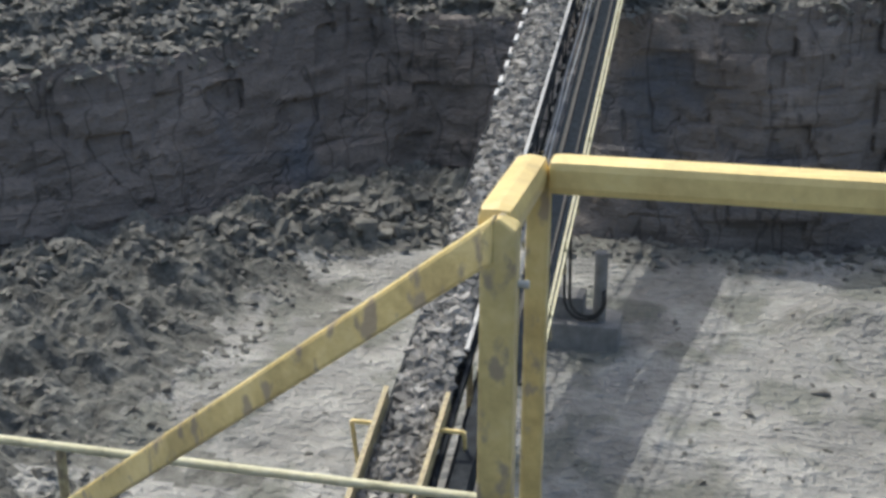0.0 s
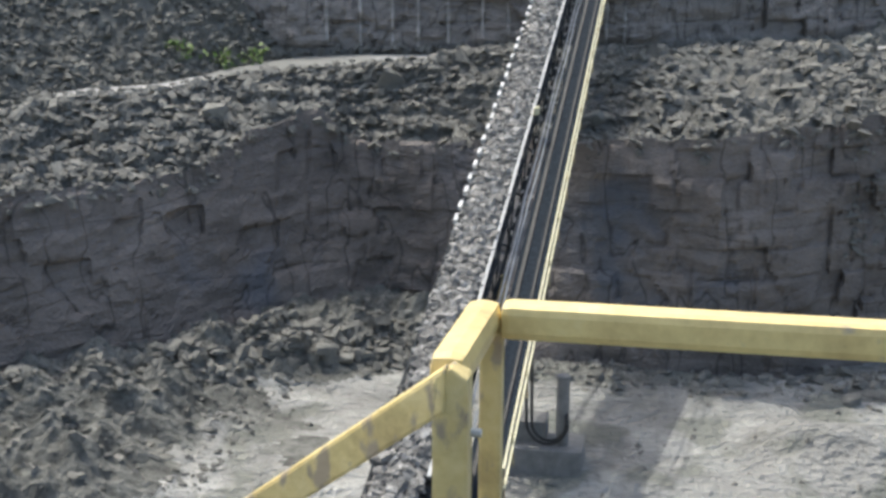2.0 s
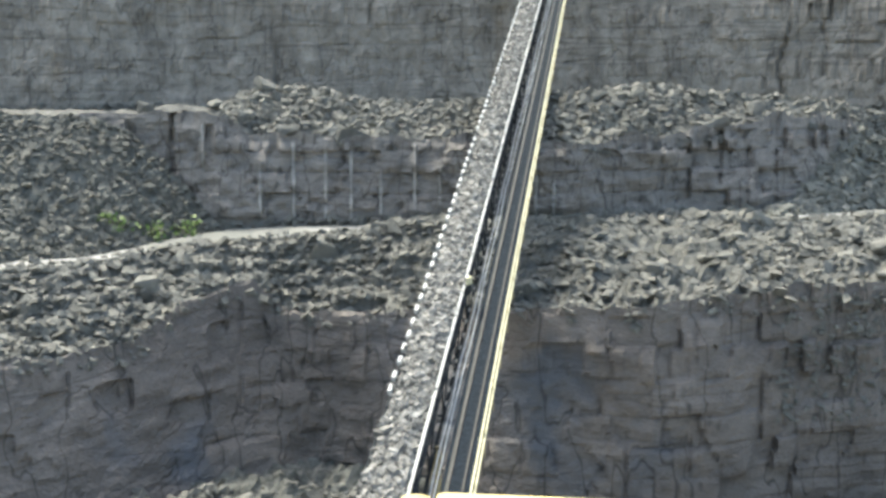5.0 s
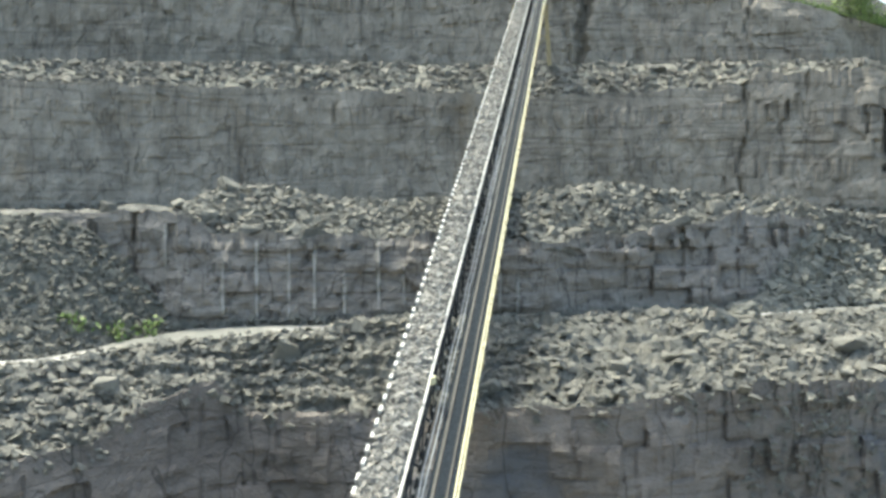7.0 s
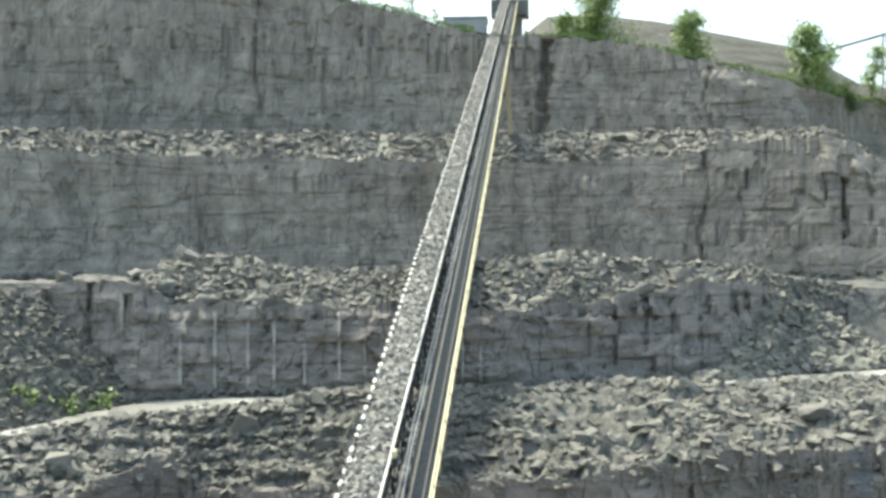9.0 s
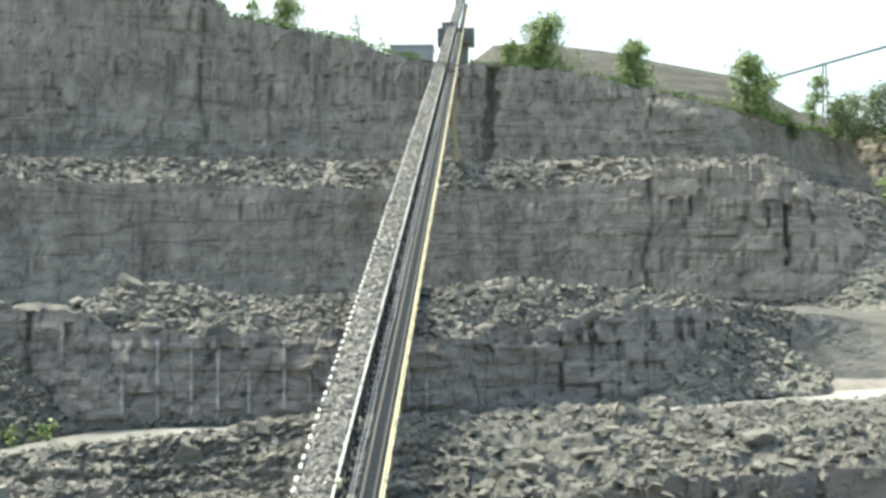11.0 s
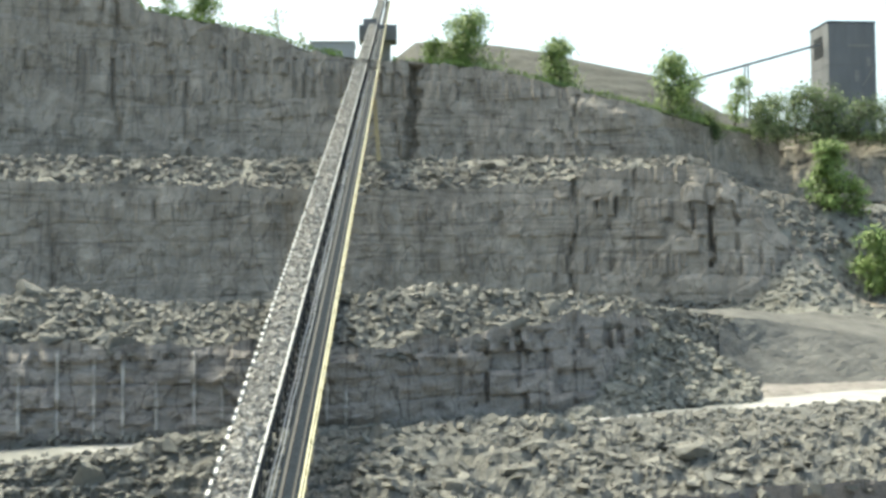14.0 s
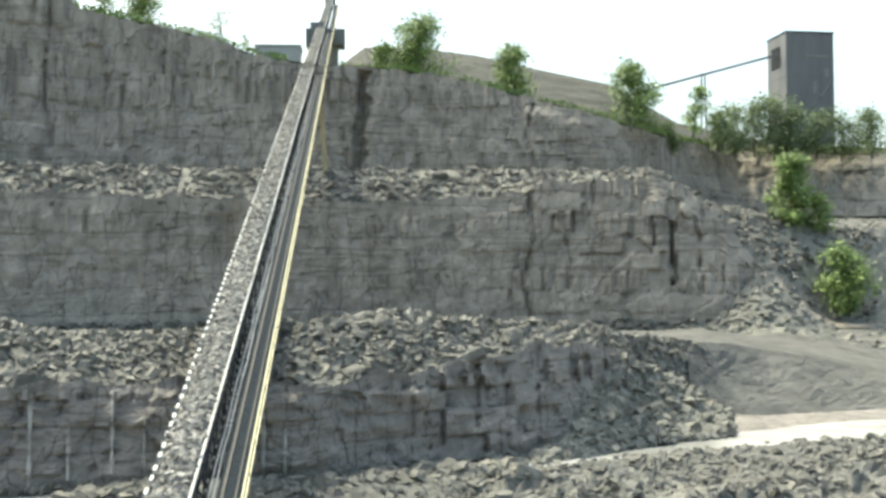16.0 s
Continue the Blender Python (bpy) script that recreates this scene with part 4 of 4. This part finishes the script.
# ---- crusher platform and its railings ----
platform = empty("platform", (0, 0, 0))
tagged(platform, "steel crusher platform on tall legs", "platform")
for name, c, s in (("deck", (0.9, -0.6, 13.38), (3.0, 5.2, 0.08)), ("lower_deck", (-0.6, 1.2, 11.2), (7.2, 6.8, 0.08))):
    bm = bmesh.new()
    add_box(bm, c, s)
    part(name, bm, M_DARK, platform)
for x in (-4.0, 2.8):
    for y in (-2.0, 4.4):
        bm = bmesh.new()
        add_bar(bm, (x, y, -0.2), (x, y, 11.2), 0.3)
        part("leg", bm, M_YELLOW_OLD, platform)
for x in (-0.5, 2.3):
    for y in (-3.0, 1.85):
        bm = bmesh.new()
        add_bar(bm, (x, y, 11.2), (x, y, 13.36), 0.14)
        part("strut", bm, M_YELLOW_OLD, platform)

ZR = 14.5
railing = empty("railing")
tagged(railing, "scuffed yellow square-tube guard railing on the crusher platform", "railing")
bm = bmesh.new()
add_bar(bm, (-0.248, 1.888, ZR - 0.037), (2.4, 1.885, ZR - 0.037), 0.062, 0.056, 0.014)
part("top_rail", bm, M_YELLOW, railing)
bm = bmesh.new()
add_bar(bm, (-0.276, 1.908, ZR - 0.036), (-0.284, 1.600, ZR - 0.036), 0.056, 0.058, 0.024)
part("return_rail", bm, M_YELLOW, railing)
# the side rail ends in a mitre over the corner post
bm = bmesh.new()
apex, foot = Vector((-0.2765, 1.588, 14.490)), Vector((-1.998, 2.586, 12.978))
wide, deep = Vector((-0.0123, -0.0218, 0.003)), Vector((-0.002, -0.004, -0.066))
near, far = ([p, p + w, p + w + deep, p + deep] for p, w in ((apex, Vector((-0.003, -0.021, -0.002))), (foot, wide)))
va, vb = [bm.verts.new(c) for c in near], [bm.verts.new(c) for c in far]
bm.faces.new(va)
bm.faces.new(vb)
for i in range(4):
    bm.faces.new((va[i], va[(i + 1) % 4], vb[(i + 1) % 4], vb[i]))
bmesh.ops.bevel(bm, geom=list(bm.edges), offset=0.006, segments=2, affect="EDGES", profile=0.6)
part("side_rail", bm, M_CHIPPED, railing, "worn yellow side rail with chipped paint")
bm = bmesh.new()
outline = [(-0.299, 13.42), (-0.249, 13.42), (-0.249, 14.470), (-0.274, 14.486), (-0.299, 14.462)]
va, vb = ([bm.verts.new((x, y, z)) for x, z in outline] for y in (1.572, 1.614))
bm.faces.new(va)
bm.faces.new(vb)
for i in range(5):
    bm.faces.new((va[i], va[(i + 1) % 5], vb[(i + 1) % 5], vb[i]))
bmesh.ops.bevel(bm, geom=list(bm.edges), offset=0.005, segments=2, affect="EDGES", profile=0.6)
part("post", bm, M_CHIPPED, railing, "scratched yellow railing post")
bm = bmesh.new()
add_bar(bm, (-0.264, 1.893, 13.42), (-0.264, 1.893, 14.462), 0.036, 0.036, 0.006)
part("post", bm, M_CHIPPED, railing, "scratched yellow railing post")
bm = bmesh.new()
add_bar(bm, (-1.99, 2.555, 11.22), (-1.99, 2.555, 12.96), 0.05, 0.05, 0.006)
part("post", bm, M_YELLOW_OLD, railing)
bm = bmesh.new()
add_bar(bm, (2.35, 1.885, 13.42), (2.35, 1.885, ZR - 0.065), 0.05, 0.05, 0.006)
part("post", bm, M_YELLOW_OLD, railing)
bm = bmesh.new()
add_pipe(bm, (-0.250, 1.600, 14.385), (-0.234, 1.600, 14.385), 0.006, 12)
part("bolt", bm, M_ROLLER, railing, "bright steel bolt between the posts")

low_rail = empty("lower_railing")
tagged(low_rail, "thin cream-yellow pipe railing of the lower platform", "railing")
bm = bmesh.new()
add_pipe(bm, (-4.1, 4.59, 12.28), (2.9, 4.50, 12.28), 0.021, 14)
part("top_rail", bm, M_CREAM, low_rail)
bm = bmesh.new()
add_pipe(bm, (-4.1, 4.59, 11.75), (2.9, 4.50, 11.75), 0.019, 12)
part("mid_rail", bm, M_CREAM, low_rail)
for x in (-4.05, -2.78, -1.1, 0.8, 2.85):
    bm = bmesh.new()
    y = 4.59 - 0.09 * (x + 4.1) / 7
    add_pipe(bm, (x, y, 11.22), (x, y, 12.27), 0.022, 12)
    part("post", bm, M_YELLOW_OLD, low_rail)

# ---- plant and trees on the rim ----
tower = empty("plant_tower", (67.2, 193.7, 34.5))
tagged(tower, "tall grey clad processing tower above the quarry rim", "industrial tower")
tower.rotation_euler = (0, 0, radians(4))
bm = bmesh.new()
add_box(bm, (0, 0, 11.9), (7.4, 6.9, 23.7), None, 0.04)
part("wall", bm, M_CLAD, tower)
bm = bmesh.new()
add_box(bm, (0, 0, 23.9), (7.55, 7.05, 0.25), None, 0.04)
part("roof", bm, M_DARK, tower)
for x, z, w, h in ((2.55, 17.9, 0.6, 1.3), (0.7, 15.7, 0.7, 1.7), (1.1, 20.3, 3.4, 0.3)):
    bm = bmesh.new()
    add_box(bm, (x, -3.48, z), (w, 0.1, h))
    part("opening", bm, M_CONCRETE, tower, "pale opening in the cladding")
bm = bmesh.new()
add_bar(bm, (1.5, -3.56, 14.2), (3.3, -3.56, 16.9), 0.2, 0.25)
part("chute", bm, M_CONCRETE, tower)
bm = bmesh.new()
add_box(bm, (-3.72, 0.3, 20.6), (0.1, 3.2, 3.2))
part("opening", bm, M_DARK, tower)
for z in (5.8, 11.6, 17.4):
    bm = bmesh.new()
    add_box(bm, (0, 0, z), (7.5, 7.0, 0.16))
    part("girt", bm, M_CLAD, tower)
gallery = empty("gallery")
tagged(gallery, "thin conveyor gallery rising to the plant tower", "conveyor gallery")
bm = bmesh.new()
add_bar(bm, (63.3, 192.2, 55.4), (32.4, 196.4, 47.4), 0.34, 0.32)
part("truss", bm, M_CLAD, gallery)
for dx in (-0.6, 0.6):
    bm = bmesh.new()
    add_bar(bm, (51.6 + dx, 191.3, 32), (51.6 + dx * 0.4, 191.3, 52.3), 0.2)
    part("leg", bm, M_CLAD, gallery)
shed = empty("low_shed", (-11.0, 196, 51.8))
tagged(shed, "low grey flat-roofed shed on the rim", "shed")
bm = bmesh.new()
add_box(bm, (0, 0, 2.0), (6.5, 5, 4.6), None, 0.05)
part("wall", bm, M_GUARD, shed)
bm = bmesh.new()
add_box(bm, (0, 0, 4.45), (6.9, 5.4, 0.25))
part("roof", bm, M_GUARD, shed)


def tree(az, r, z, high, wide, seed, label, leaves=1500, name="tree", foliage=M_LEAF):
    rg = random.Random(seed)
    t = empty(name, (r * math.sin(radians(az)), r * math.cos(radians(az)), z))
    tagged(t, label, name, "trees above the benches" if name == "tree" else "shrubs by the talus")
    bm = bmesh.new()
    tips = []

    def limb(a, b, r0, r1):
        d = b - a
        m = Matrix.Translation((a + b) / 2) @ d.to_track_quat("Z", "Y").to_matrix().to_4x4()
        bmesh.ops.create_cone(bm, cap_ends=True, segments=6, radius1=r0, radius2=r1, depth=d.length, matrix=m)

    p = Vector((0, 0, -0.4))
    for k in range(6):
        q = p + Vector((rg.gauss(0, 0.1), rg.gauss(0, 0.1), high * 0.15))
        limb(p, q, 0.022 * high * (1 - k * 0.14), 0.022 * high * (0.86 - k * 0.14))
        for _ in range(4):
            ang = rg.uniform(0, 6.283)
            reach = wide * 0.5 * rg.uniform(0.35, 0.95) * (1 - (k / 7.5) ** 2)
            e = q + Vector((math.cos(ang), math.sin(ang), rg.uniform(-0.05, 0.6))) * reach
            limb(q, e, 0.008 * high, 0.002 * high)
            tips.append(e)
            tips.append((e + q) / 2)
        p = q
    tips.append(p)
    part("trunk", bm, M_BARK, t)
    verts, faces = [], []
    for _ in range(leaves):
        c = rg.choice(tips)
        sp = wide * 0.095
        o = Vector((rg.gauss(c.x, sp), rg.gauss(c.y, sp), rg.gauss(c.z, sp * 0.9)))
        s = rg.uniform(0.08, 0.24) * (0.6 + high / 14)
        u = Vector((rg.gauss(0, 1), rg.gauss(0, 1), rg.gauss(0, 1))).normalized()
        w = u.orthogonal().normalized()
        n = len(verts)
        verts += [o - u * s, o + w * s * 0.6, o + u * s, o - w * s * 0.6]
        faces.append((n, n + 1, n + 2, n + 3))
    crown = mesh_object("crown", verts, faces, foliage, t)
    return t


def rim_z(az, share=0.2):
    return P_RIM(az, share)[2]


LEAFY = "young broadleaf tree with light green foliage on the rim"
for n, (az, r, high, wide, leaves) in enumerate([(1.5, 168, 4.4, 5.0, 2200), (2.75, 168, 7.6, 8.6, 6000), (6.95, 168, 7.0, 6.2, 4000), (12.2, 168, 8.4, 7.6, 5400), (14.5, 172, 6.4, 4.2, 1500), (-9.0, 168, 5.4, 6.4, 3400), (-10.4, 168, 4.0, 3.4, 1000), (-5.6, 170, 5.4, 5.4, 420), (-4.6, 171, 4.0, 3.4, 200)]):
    tree(az, r, rim_z(az), high, wide, 100 + n, LEAFY, leaves)
for n, (az, r, high, wide) in enumerate([(15.6, 178, 5.5, 4.5), (16.3, 182, 7, 7), (17.1, 184, 8, 8), (17.9, 186, 9, 8), (18.7, 186, 8, 8), (19.6, 186, 6.5, 7), (20.6, 186, 6, 7), (21.8, 184, 7, 6), (13.5, 172, 4, 4)]):
    tree(az, r, rim_z(az, 0.5) - 1.6, high * 0.92, wide * 1.05, 140 + n, "dark green bushy tree on the quarry rim", 2700, foliage=M_LEAF_DARK)
tree(18.3, 145, P_S3(18.3, 0.93)[2] - 0.2, 8.0, 5.0, 160, "bright green young tree on the upper bench", 5200)
tree(19.4, 146, P_S3(19.4, 0.9)[2], 4.2, 3.2, 161, "bright green shrub on the upper bench", 1800)
tree(20.4, 139.5, P_S3(20.4, 0.2)[2] - 0.3, 6.6, 5.4, 162, "yellow-green tree beside the ramp", 4600)
for n, (az, f) in enumerate(((-19.6, 0.2), (-20.6, 0.15), (-18.9, 0.2), (-22.0, 0.2))):
    tree(az, *(lambda q: (math.hypot(q[0], q[1]), q[2]))(P_HEAP(az, f)), 0.9, 1.6, 170 + n, "small yellow-green shrub at the foot of the talus", 90, "shrub")
verts, faces = [], []
rg = random.Random(77)
for _ in range(9000):
    az = rg.uniform(-14, 22)
    f = rg.random() ** 1.6 * 0.8
    x, y, z = P_RIM(az, f)
    if noise.noise(Vector((x * 0.12, y * 0.2, 3))) < -0.08 or abs(x - CX - 0.7) < 3.2:
        continue
    s = rg.uniform(0.15, 0.5)
    u = Vector((rg.gauss(0, 0.5), rg.gauss(0, 0.5), 1)).normalized()
    w = u.orthogonal().normalized()
    o = Vector((x, y, z + rg.random() * 0.7))
    n = len(verts)
    verts += [o - w * s * 0.4, o + w * s * 0.4, o + u * s]
    faces.append((n, n + 1, n + 2))
tagged(mesh_object("scrub", verts, faces, M_LEAF), "low green scrub and grass along the cliff rim", "scrub", kind="stuff")


def motions():
    """The stone lengths ride up at belt speed; those still in the hopper wait their turn, and those at the top end in the head house."""
    for ob, start in START:
        rows = []
        lo = Y0 - 4.2
        for t in [0.0] + [0.5 * k for k in range(1, 32)] + [16.0]:
            y = min(start + SPEED * t, Y1 + 4)
            lift = 0.0
            if y < Y0 + 3.2:
                lift = min(1.6, (Y0 + 3.2 - y) * 0.35)
                y = max(y, lo)
            rows.append((t, Matrix.Translation(on_belt(y) + Vector((0, 0, lift))) @ tilt))
        if start > Y0 + 3.2 and start + SPEED * 16 < Y1 + 4:
            rows = [rows[0], rows[-1]]
        walk(ob, rows)


motions()
